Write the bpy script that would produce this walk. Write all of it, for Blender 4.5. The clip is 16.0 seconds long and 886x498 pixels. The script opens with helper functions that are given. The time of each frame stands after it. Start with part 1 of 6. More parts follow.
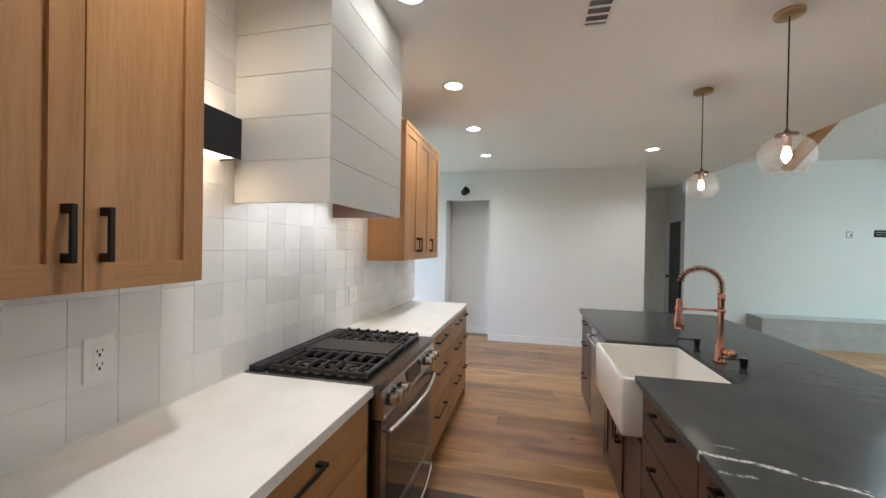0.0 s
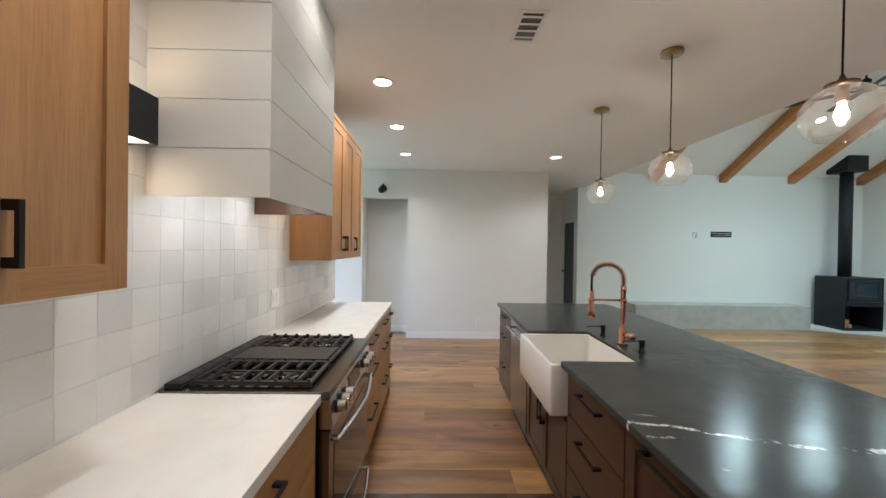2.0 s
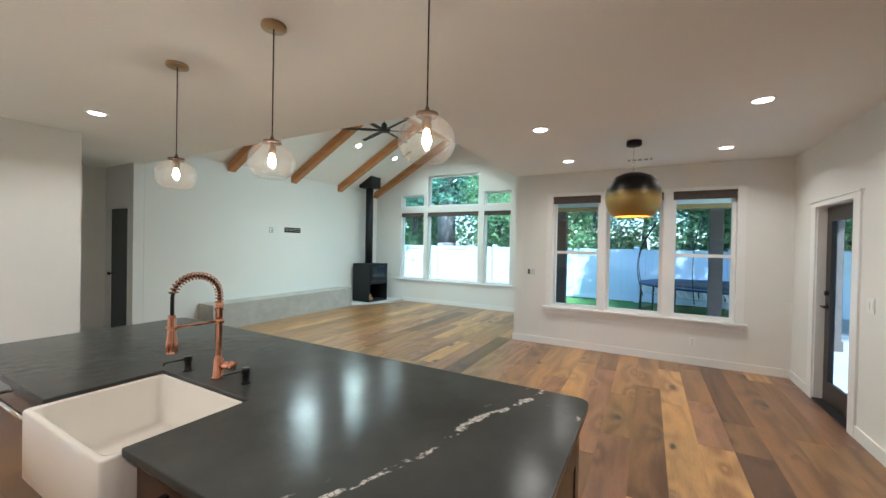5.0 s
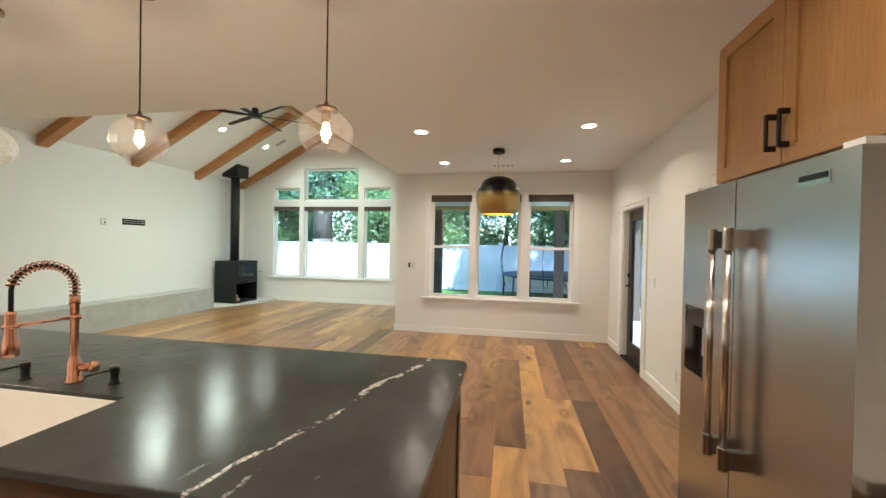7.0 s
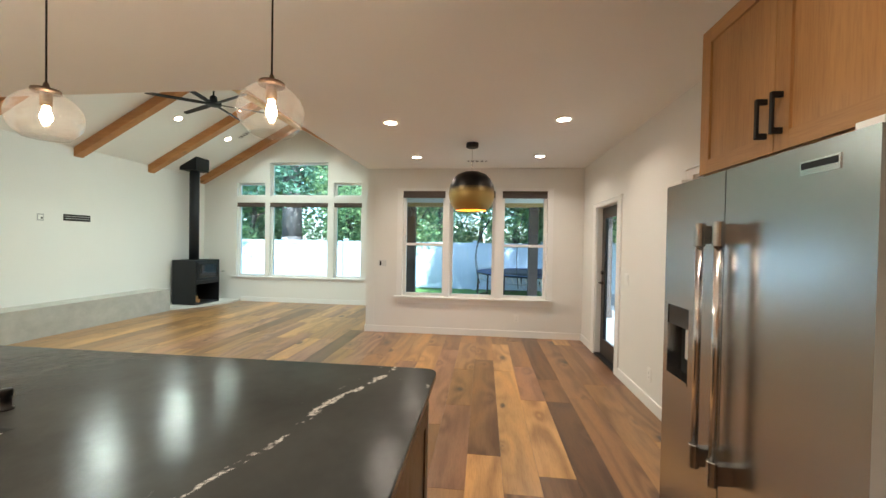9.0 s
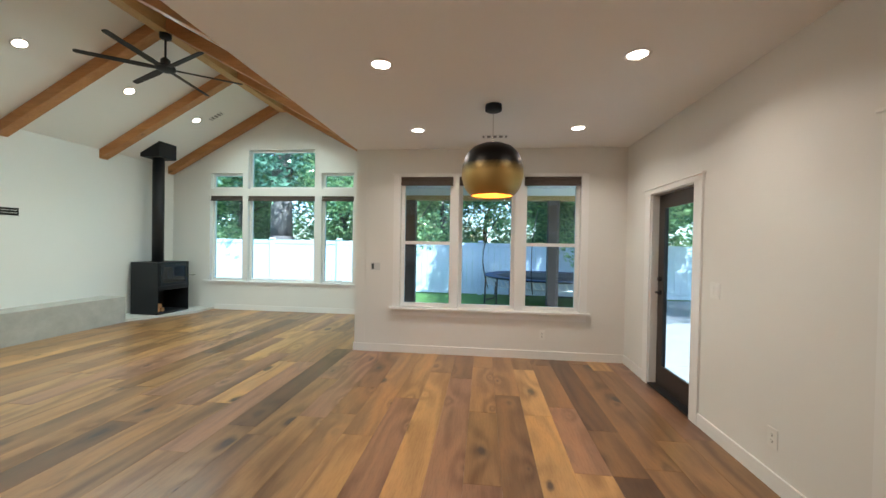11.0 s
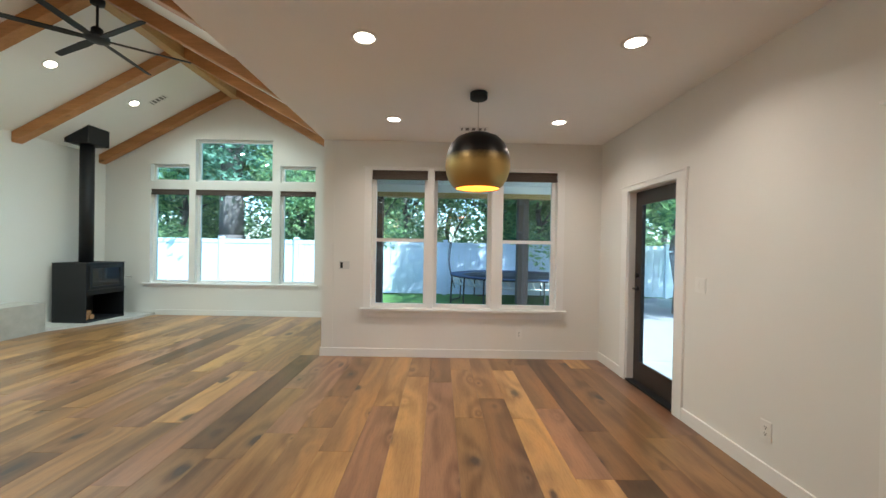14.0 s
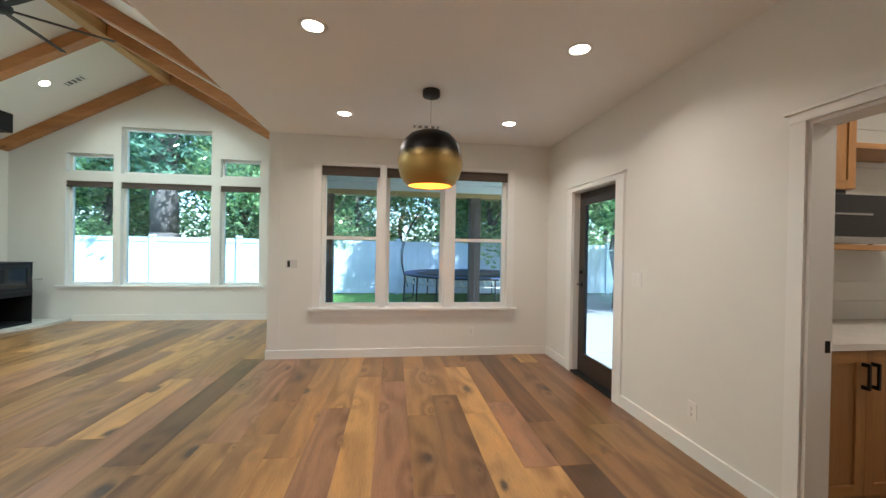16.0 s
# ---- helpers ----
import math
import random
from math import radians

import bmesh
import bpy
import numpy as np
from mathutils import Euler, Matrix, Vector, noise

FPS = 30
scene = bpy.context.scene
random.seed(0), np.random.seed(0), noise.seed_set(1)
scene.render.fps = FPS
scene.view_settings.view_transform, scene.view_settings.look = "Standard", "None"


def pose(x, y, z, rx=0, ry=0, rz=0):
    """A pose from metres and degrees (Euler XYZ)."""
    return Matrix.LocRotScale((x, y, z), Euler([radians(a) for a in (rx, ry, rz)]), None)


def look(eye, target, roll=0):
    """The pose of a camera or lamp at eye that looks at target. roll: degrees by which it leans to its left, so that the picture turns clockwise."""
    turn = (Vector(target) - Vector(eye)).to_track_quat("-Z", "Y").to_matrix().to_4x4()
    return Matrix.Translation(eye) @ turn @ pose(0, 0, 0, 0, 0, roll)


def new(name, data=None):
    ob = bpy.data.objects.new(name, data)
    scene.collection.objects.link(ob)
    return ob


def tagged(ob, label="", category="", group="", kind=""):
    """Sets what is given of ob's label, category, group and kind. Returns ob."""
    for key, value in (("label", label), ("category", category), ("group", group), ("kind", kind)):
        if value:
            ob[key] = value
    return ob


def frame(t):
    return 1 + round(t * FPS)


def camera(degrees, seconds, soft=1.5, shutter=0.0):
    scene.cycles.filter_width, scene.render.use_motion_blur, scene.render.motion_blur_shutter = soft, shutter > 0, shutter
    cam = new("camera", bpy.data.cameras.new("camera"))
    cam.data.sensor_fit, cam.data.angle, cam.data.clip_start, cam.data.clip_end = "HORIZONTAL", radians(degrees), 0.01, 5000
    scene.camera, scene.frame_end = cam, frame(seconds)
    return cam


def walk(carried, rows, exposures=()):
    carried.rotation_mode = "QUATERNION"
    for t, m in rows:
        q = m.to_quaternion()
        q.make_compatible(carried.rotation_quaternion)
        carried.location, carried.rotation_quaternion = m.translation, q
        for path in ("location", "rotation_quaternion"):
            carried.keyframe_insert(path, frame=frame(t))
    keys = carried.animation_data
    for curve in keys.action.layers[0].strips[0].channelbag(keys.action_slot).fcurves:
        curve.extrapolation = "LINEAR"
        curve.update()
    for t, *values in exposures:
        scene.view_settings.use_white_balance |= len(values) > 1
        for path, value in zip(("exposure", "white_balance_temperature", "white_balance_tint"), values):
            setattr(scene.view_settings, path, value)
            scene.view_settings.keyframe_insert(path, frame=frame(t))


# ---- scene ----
cam = camera(99.8, 16.0)
PATH = [
    (0, (0.016, 0.006, 1.496), (-0.435, 1.954, 1.485), 1.0),
    (0.5, (-0.017, -0.001, 1.498), (-0.378, 1.966, 1.485), 0.9),
    (1, (-0.062, -0.009, 1.496), (-0.309, 1.976, 1.483), 0.9),
    (1.5, (-0.105, -0.016, 1.498), (-0.219, 1.981, 1.484), 0.9),
    (2, (-0.158, -0.021, 1.5), (-0.116, 1.978, 1.486), 0.9),
    (2.5, (-0.182, -0.031, 1.498), (0.014, 1.959, 1.487), 0.8),
    (3, (-0.171, -0.032, 1.508), (0.227, 1.928, 1.495), 0.7),
    (3.5, (-0.074, 0.046, 1.538), (0.583, 1.935, 1.517), 0.7),
    (4, (0.047, 0.201, 1.553), (1.137, 1.877, 1.53), 0.9),
    (4.5, (0.041, 0.367, 1.565), (1.533, 1.699, 1.544), 1.1),
    (5, (-0.03, 0.479, 1.564), (1.722, 1.443, 1.543), 1.1),
    (5.2, (-0.063, 0.496, 1.559), (1.745, 1.351, 1.542), 1.0),
    (7.3, (-0.27, 0.479, 1.51), (1.705, 0.792, 1.484), 1.0),
    (7.5, (-0.281, 0.471, 1.518), (1.697, 0.762, 1.489), 0.9),
    (8, (-0.268, 0.47, 1.517), (1.716, 0.723, 1.489), 0.9),
    (8.5, (-0.231, 0.476, 1.519), (1.756, 0.704, 1.491), 0.9),
    (9, (-0.06, 0.478, 1.505), (1.928, 0.695, 1.475), 1.0),
    (9.2, (0.045, 0.482, 1.496), (2.034, 0.692, 1.467), 1.1),
    (11.3, (1.214, 0.772, 1.459), (3.202, 0.987, 1.437), 1.0),
    (11.5, (1.251, 0.815, 1.455), (3.241, 1.02, 1.434), 1.0),
    (12, (1.317, 0.884, 1.45), (3.308, 1.073, 1.431), 1.0),
    (12.5, (1.326, 0.928, 1.437), (3.32, 1.087, 1.422), 1.0),
    (13, (1.326, 0.944, 1.431), (3.322, 1.068, 1.415), 1.0),
    (13.5, (1.324, 0.944, 1.421), (3.324, 0.993, 1.407), 1.0),
    (14, (1.326, 0.945, 1.414), (3.326, 0.933, 1.4), 1.0),
    (14.5, (1.321, 0.947, 1.41), (3.32, 0.875, 1.396), 1.0),
    (15, (1.323, 0.945, 1.405), (3.318, 0.801, 1.39), 1.0),
    (15.5, (1.325, 0.941, 1.395), (3.314, 0.733, 1.383), 1.0),
    (16, (1.333, 0.94, 1.395), (3.316, 0.678, 1.383), 1.0),
]
walk(cam, [(t, look(eye, target, roll)) for t, eye, target, roll in PATH], [(0, 2.2, 5250, 10), (2.0, 2.15, 5300, 9), (3.5, 2.09, 5050, 8), (4.5, 2.3, 5350, 9), (5, 2.34, 5450, 9), (7.5, 2.53, 6400, 12), (9, 2.48, 6250, 12), (11.5, 2.16, 5980, 12), (16, 2.21, 5980, 12)])

# ---- world and sun ----
SUN_ELEV, SUN_AZ = 44.0, 226.0   # azimuth of the sun, degrees from +x towards +y
world = bpy.data.worlds.new("sky")
scene.world = world
world.use_nodes = True
wn = world.node_tree
sky = wn.nodes.new("ShaderNodeTexSky")
sky.sky_type, sky.sun_disc = "NISHITA", False
sky.sun_elevation, sky.sun_rotation = radians(SUN_ELEV), radians(90 - SUN_AZ)
wn.nodes["Background"].inputs["Strength"].default_value = 0.15
wn.links.new(sky.outputs[0], wn.nodes["Background"].inputs["Color"])
sun = new("sun", bpy.data.lights.new("sun", "SUN"))
sun.data.energy, sun.data.angle, sun.data.color = 3.6, radians(0.5), (1.0, 0.95, 0.88)
a, e = radians(SUN_AZ), radians(SUN_ELEV)
sun.matrix_world = look((30 * math.cos(a) * math.cos(e), 30 * math.sin(a) * math.cos(e), 30 * math.sin(e)), (0, 0, 0))
CAN_WATTS, WARM, COOL = 2.2, (1.0, 0.87, 0.70), (0.84, 1.0, 0.87)


def lamp(name, kind, at, target, watts, colour, size=0.1, spread=180):
    ob = new(name, bpy.data.lights.new(name, kind))
    ob.data.energy, ob.data.color = watts, colour
    if kind == "AREA":
        ob.data.shape, ob.data.size, ob.data.spread = "DISK", size, radians(spread)
    else:
        ob.data.shadow_soft_size = size
    ob.matrix_world = look(at, target)
    return ob


# blue area lamp added in the side hall's unseen opening, standing in for daylight
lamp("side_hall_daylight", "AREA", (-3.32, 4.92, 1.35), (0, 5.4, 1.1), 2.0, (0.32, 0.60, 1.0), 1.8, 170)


# ---- materials ----
def material(name, colour, rough=0.5, metal=0.0, **more):
    m = bpy.data.materials.new(name)
    m.use_nodes = True
    b = m.node_tree.nodes["Principled BSDF"]
    b.inputs["Base Color"].default_value = (*colour, 1)
    b.inputs["Roughness"].default_value, b.inputs["Metallic"].default_value = rough, metal
    for key, value in more.items():
        b.inputs[key.replace("_", " ")].default_value = value
    return m


def node(m, kind, **inputs):
    n = m.node_tree.nodes.new(kind)
    for key, value in inputs.items():
        n.inputs[key.replace("_", " ")].default_value = value
    return n


def wire(m, a, b):
    m.node_tree.links.new(a, b)


def shader(m):
    return m.node_tree.nodes["Principled BSDF"]


def coords(m, scale=(1, 1, 1), kind="Object"):
    c, p = node(m, "ShaderNodeTexCoord"), node(m, "ShaderNodeMapping")
    p.inputs["Scale"].default_value = scale
    wire(m, c.outputs[kind], p.inputs["Vector"])
    return p.outputs["Vector"]


def ramp(m, fac, stops):
    r = node(m, "ShaderNodeValToRGB")
    while len(r.color_ramp.elements) < len(stops):
        r.color_ramp.elements.new(0.5)
    for el, (at, col) in zip(r.color_ramp.elements, stops):
        el.position, el.color = at, (*col, 1)
    wire(m, fac, r.inputs["Fac"])
    return r.outputs["Color"]


def mix(m, fac, a, b, blend="MIX"):
    n = node(m, "ShaderNodeMix")
    n.data_type, n.blend_type = "RGBA", blend
    for sock, v in ((n.inputs[0], fac), (n.inputs[6], a), (n.inputs[7], b)):
        if isinstance(v, (int, float)):
            sock.default_value = v
        elif isinstance(v, tuple):
            sock.default_value = (*v, 1)
        else:
            wire(m, v, sock)
    return n.outputs[2]


def math_node(m, op, a, b=0.0):
    n = node(m, "ShaderNodeMath")
    n.operation = op
    for sock, v in ((n.inputs[0], a), (n.inputs[1], b)):
        if isinstance(v, (int, float)):
            sock.default_value = v
        else:
            wire(m, v, sock)
    return n.outputs[0]


def noise_of(m, vec, scale, detail=4, rough=0.5):
    n = node(m, "ShaderNodeTexNoise", Scale=scale, Detail=detail, Roughness=rough)
    wire(m, vec, n.inputs["Vector"])
    return n.outputs["Fac"]


def bump(m, height, strength=0.2, distance=0.01):
    b = node(m, "ShaderNodeBump", Strength=strength, Distance=distance)
    wire(m, height, b.inputs["Height"])
    wire(m, b.outputs["Normal"], shader(m).inputs["Normal"])


def random_of(m):
    return node(m, "ShaderNodeObjectInfo").outputs["Random"]


def paint(name, colour, rough=0.6, grain=220.0, relief=0.05):
    m = material(name, colour, rough)
    v = coords(m)
    soft = noise_of(m, v, 1.3, 2)
    dark = tuple(c * 0.95 for c in colour)
    wire(m, mix(m, soft, dark, colour), shader(m).inputs["Base Color"])
    bump(m, noise_of(m, v, grain, 3), relief, 0.002)
    return m


def wood(name, light, dark, along="z", rough=0.4, fine=38.0, vary=0.25, knots=False):
    m = material(name, light, rough)
    long, wide = 0.055, 1.0
    scale = {"x": (long, wide, wide), "y": (wide, long, wide), "z": (wide, wide, long)}[along]
    rnd = random_of(m)
    c, p = node(m, "ShaderNodeTexCoord"), node(m, "ShaderNodeMapping")
    p.inputs["Scale"].default_value = scale
    shift = node(m, "ShaderNodeCombineXYZ")
    for k in range(3):
        wire(m, math_node(m, "MULTIPLY", rnd, 17.0 + 5 * k), shift.inputs[k])
    wire(m, c.outputs["Object"], p.inputs["Vector"])
    wire(m, shift.outputs[0], p.inputs["Location"])
    v = p.outputs["Vector"]
    broad, grain = noise_of(m, v, 7, 3, 0.6), noise_of(m, v, fine, 6, 0.65)
    fibre = noise_of(m, v, 160, 3, 0.6)
    tone = math_node(m, "ADD", math_node(m, "MULTIPLY", broad, 0.6), math_node(m, "MULTIPLY", grain, 0.4))
    col = ramp(m, tone, [(0.36, dark), (0.52, tuple((a + b) / 2 for a, b in zip(light, dark))), (0.64, light)])
    lines = ramp(m, fibre, [(0.35, (0.72, 0.70, 0.68)), (0.55, (1, 1, 1))])
    col = mix(m, 0.5, col, lines, "MULTIPLY")
    value = math_node(m, "ADD", math_node(m, "MULTIPLY", rnd, vary), 1 - vary / 2)
    hsv = node(m, "ShaderNodeHueSaturation")
    wire(m, value, hsv.inputs["Value"])
    wire(m, col, hsv.inputs["Color"])
    out = hsv.outputs["Color"]
    if knots:
        vor = node(m, "ShaderNodeTexVoronoi", Scale=1.9)
        kp = node(m, "ShaderNodeMapping")
        kp.inputs["Scale"].default_value = {"x": (0.45, 1, 1), "y": (1, 0.45, 1), "z": (1, 1, 0.45)}[along]
        wire(m, c.outputs["Object"], kp.inputs["Vector"])
        wire(m, shift.outputs[0], kp.inputs["Location"])
        wire(m, kp.outputs[0], vor.inputs["Vector"])
        wob = math_node(m, "ADD", vor.outputs["Distance"], math_node(m, "MULTIPLY", noise_of(m, v, 25, 3), 0.05))
        spot = ramp(m, wob, [(0.055, (1, 1, 1)), (0.11, (0, 0, 0))])
        out = mix(m, math_node(m, "MULTIPLY", spot, 0.75), out, (0.06, 0.035, 0.02))
    wire(m, out, shader(m).inputs["Base Color"])
    rr = math_node(m, "ADD", math_node(m, "MULTIPLY", grain, 0.25), rough - 0.12)
    wire(m, rr, shader(m).inputs["Roughness"])
    bump(m, fibre, 0.12, 0.002)
    return m


WALL = paint("wall_paint", (0.77, 0.755, 0.72))
CEIL = paint("ceiling_paint", (0.89, 0.88, 0.85), 0.8, 160, 0.12)
TRIM = paint("trim_paint", (0.82, 0.81, 0.79), 0.35, 60, 0.02)
SHIPLAP = paint("shiplap_paint", (0.71, 0.70, 0.655), 0.55, 60, 0.03)
CAB = wood("honey_alder", (0.460, 0.242, 0.090), (0.345, 0.168, 0.056), "z", 0.42, vary=0.12)
CAB_Y = wood("honey_alder_rail", (0.460, 0.242, 0.090), (0.345, 0.168, 0.056), "y", 0.42, vary=0.12)
CAB_X = wood("honey_alder_cross", (0.460, 0.242, 0.090), (0.345, 0.168, 0.056), "x", 0.42, vary=0.12)
DARK = wood("espresso_wood", (0.115, 0.058, 0.033), (0.062, 0.031, 0.018), "z", 0.38, vary=0.1)
DARK_Y = wood("espresso_rail", (0.115, 0.058, 0.033), (0.062, 0.031, 0.018), "y", 0.38, vary=0.1)
FIR = wood("fir_beam", (0.58, 0.28, 0.105), (0.42, 0.18, 0.06), "y", 0.5, 26, 0.2, True)
FIR_X = wood("fir_ridge", (0.66, 0.43, 0.19), (0.52, 0.31, 0.12), "x", 0.5, 26, 0.1, True)
BLACK = material("black_metal", (0.018, 0.017, 0.017), 0.38, 0.6)
BLACK_MATTE = material("black_steel", (0.016, 0.017, 0.02), 0.55, 0.3)
IRON = material("cast_iron", (0.030, 0.024, 0.021), 0.55, 0.2)
BRASS = material("aged_brass", (0.42, 0.30, 0.17), 0.32, 1.0)
CAP = material("dark_copper", (0.17, 0.115, 0.085), 0.45, 0.9)
COPPER = material("rose_copper", (0.72, 0.36, 0.24), 0.25, 1.0)
CHROME = material("polished_steel", (0.72, 0.70, 0.68), 0.16, 1.0)
PLASTIC = material("white_plastic", (0.78, 0.77, 0.74), 0.35)
CERAMIC = material("white_fireclay", (0.84, 0.81, 0.76), 0.12, 0.0, Coat_Weight=0.5)
OVEN_GLASS = material("oven_glass", (0.012, 0.011, 0.011), 0.06)
DARK_GAP = material("dark_gap", (0.012, 0.011, 0.011), 0.8)
GOLD = material("gold_leaf_shade", (0.40, 0.27, 0.09), 0.42, 0.75)
TWO_TONE = material("black_to_gold_shade", (0.40, 0.27, 0.09), 0.42, 0.7)
fade = node(TWO_TONE, "ShaderNodeSeparateXYZ")
wire(TWO_TONE, node(TWO_TONE, "ShaderNodeNewGeometry").outputs["Position"], fade.inputs[0])
edge = math_node(TWO_TONE, "ADD", math_node(TWO_TONE, "MULTIPLY", math_node(TWO_TONE, "SUBTRACT", noise_of(TWO_TONE, coords(TWO_TONE), 40, 4), 0.5), 0.03), fade.outputs["Z"])
edge = math_node(TWO_TONE, "DIVIDE", math_node(TWO_TONE, "SUBTRACT", edge, 2.085), 0.12)
wire(TWO_TONE, ramp(TWO_TONE, edge, [(0.1, (0.40, 0.27, 0.09)), (0.9, (0.016, 0.015, 0.015))]), shader(TWO_TONE).inputs["Base Color"])
GOLD_IN = material("gold_lining", (0.72, 0.38, 0.085), 0.5, 0.2)
DOOR_BROWN = paint("espresso_door_paint", (0.035, 0.026, 0.022), 0.4, 60, 0.04)
DOOR_BLUE = paint("slate_door_paint", (0.035, 0.05, 0.06), 0.4, 60, 0.04)


def brushed(name, colour, scale):
    m = material(name, colour, 0.28, 1.0)
    v = coords(m, scale)
    n = noise_of(m, v, 60, 4, 0.6)
    wire(m, math_node(m, "ADD", math_node(m, "MULTIPLY", n, 0.07), 0.205), shader(m).inputs["Roughness"])
    bump(m, n, 0.06, 0.001)
    return m


STEEL = brushed("brushed_steel", (0.43, 0.41, 0.39), (0.15, 0.15, 4))
STEEL_DARK = brushed("black_stainless", (0.24, 0.225, 0.215), (0.15, 0.15, 4))


def thin_glass(name, tint, gloss_share, rough, edge=0.0, haze=0.0):
    """Thin clear glass; edge adds gloss towards grazing angles, haze a translucent layer that imitates a bulb's glow.
    """
    m = bpy.data.materials.new(name)
    m.use_nodes = True
    nt = m.node_tree
    out = nt.nodes["Material Output"]
    nt.nodes.remove(shader(m))
    clear, gloss, mixer = (nt.nodes.new(k) for k in ("ShaderNodeBsdfTransparent", "ShaderNodeBsdfGlossy", "ShaderNodeMixShader"))
    clear.inputs[0].default_value, gloss.inputs["Roughness"].default_value = (*tint, 1), rough
    if edge:
        facing = node(m, "ShaderNodeLayerWeight", Blend=0.35)
        wire(m, math_node(m, "ADD", math_node(m, "MULTIPLY", facing.outputs["Facing"], edge), gloss_share), mixer.inputs[0])
    else:
        mixer.inputs[0].default_value = gloss_share
    wire(m, clear.outputs[0], mixer.inputs[1])
    wire(m, gloss.outputs[0], mixer.inputs[2])
    if haze:
        # milky layer put into the glass in place of the bulb's bloom
        glow_layer, veil = nt.nodes.new("ShaderNodeBsdfTranslucent"), nt.nodes.new("ShaderNodeMixShader")
        glow_layer.inputs[0].default_value, veil.inputs[0].default_value = (1, 0.97, 0.94, 1), haze
        wire(m, mixer.outputs[0], veil.inputs[1])
        wire(m, glow_layer.outputs[0], veil.inputs[2])
        mixer = veil
    wire(m, mixer.outputs[0], out.inputs["Surface"])
    return m


PANE = thin_glass("window_glass", (0.80, 0.92, 1.0), 0.05, 0.02)
GLOBE = thin_glass("globe_glass", (1.0, 0.99, 0.98), 0.07, 0.03, 0.50, 0.014)


def glowing(name, colour, strength):
    m = material(name, colour, 0.5)
    shader(m).inputs["Emission Color"].default_value = (*colour, 1)
    shader(m).inputs["Emission Strength"].default_value = strength
    return m


LED = glowing("led_disc", (1.0, 0.86, 0.66), 6.5)
BULB = glowing("lamp_bulb", (1.0, 0.74, 0.48), 50.0)
DOME_BULB = glowing("dome_bulb", (1.0, 0.66, 0.32), 14.0)
HOOD_LED = glowing("hood_led", (1.0, 0.86, 0.68), 30.0)
STRIP = glowing("sconce_strip", (1.0, 0.72, 0.42), 0.9)


def quartz():
    m = material("white_quartz", (0.80, 0.775, 0.73), 0.22)
    v = coords(m)
    wire(m, ramp(m, noise_of(m, v, 6, 6, 0.6), [(0.35, (0.74, 0.71, 0.665)), (0.6, (0.79, 0.76, 0.715))]), shader(m).inputs["Base Color"])
    return m


def soapstone():
    m = material("soapstone", (0.03, 0.034, 0.034), 0.2, IOR=1.17)
    c = node(m, "ShaderNodeTexCoord")
    sep = node(m, "ShaderNodeSeparateXYZ")
    v = c.outputs["Object"]
    wire(m, v, sep.inputs[0])
    base = ramp(m, noise_of(m, v, 2.2, 5, 0.6), [(0.3, (0.050, 0.054, 0.053)), (0.7, (0.078, 0.083, 0.080))])
    wob = math_node(m, "MULTIPLY", math_node(m, "SUBTRACT", noise_of(m, v, 2.2, 5, 0.6), 0.5), 0.20)
    fine = math_node(m, "MULTIPLY", math_node(m, "SUBTRACT", noise_of(m, v, 34, 4, 0.7), 0.5), 0.035)
    line = math_node(m, "ADD", sep.outputs["Y"], math_node(m, "MULTIPLY", sep.outputs["X"], 0.29))
    line = math_node(m, "ADD", math_node(m, "ADD", line, wob), fine)
    # broken chips of calcite: cells cut apart by thin dark seams
    cells = node(m, "ShaderNodeTexVoronoi", Scale=44.0)
    cells.feature = "DISTANCE_TO_EDGE"
    wire(m, v, cells.inputs["Vector"])
    seams = ramp(m, cells.outputs["Distance"], [(0.02, (0.25, 0.25, 0.25)), (0.07, (1, 1, 1))])

    def vein(at, half, share, patch_scale, threshold):
        off = math_node(m, "ABSOLUTE", math_node(m, "SUBTRACT", line, at))
        band = ramp(m, off, [(half * 0.55, (share, share, share)), (half, (0, 0, 0))])
        keep = ramp(m, noise_of(m, v, patch_scale, 3, 0.7), [(threshold, (0, 0, 0)), (threshold + 0.05, (1, 1, 1))])
        return mix(m, 1.0, mix(m, 1.0, band, keep, "MULTIPLY"), seams, "MULTIPLY")
    col = mix(m, vein(1.376, 0.0115, 1.0, 8, 0.43), base, (0.66, 0.65, 0.61))
    col = mix(m, vein(1.285, 0.007, 0.7, 6, 0.60), col, (0.55, 0.55, 0.52))
    col = mix(m, vein(1.445, 0.006, 0.5, 5, 0.58), col, (0.5, 0.5, 0.47))
    col = mix(m, vein(1.12, 0.010, 0.7, 5, 0.62), col, (0.5, 0.5, 0.47))
    wire(m, col, shader(m).inputs["Base Color"])
    wire(m, math_node(m, "ADD", math_node(m, "MULTIPLY", noise_of(m, v, 14, 5, 0.65), 0.20), 0.085), shader(m).inputs["Roughness"])
    bump(m, noise_of(m, v, 16, 5, 0.6), 0.14, 0.012)
    return m


def tile():
    m = material("glazed_tile", (0.72, 0.71, 0.68), 0.12)
    rnd = random_of(m)
    col = ramp(m, rnd, [(0.0, (0.69, 0.675, 0.66)), (0.45, (0.77, 0.755, 0.73)), (1.0, (0.835, 0.82, 0.79))])
    v = coords(m)
    wire(m, mix(m, math_node(m, "MULTIPLY", noise_of(m, v, 14, 4), 0.3), col, (0.70, 0.685, 0.655)), shader(m).inputs["Base Color"])
    wire(m, math_node(m, "ADD", math_node(m, "MULTIPLY", rnd, 0.15), 0.12), shader(m).inputs["Roughness"])
    bump(m, noise_of(m, v, 22, 3), 0.15, 0.005)
    return m


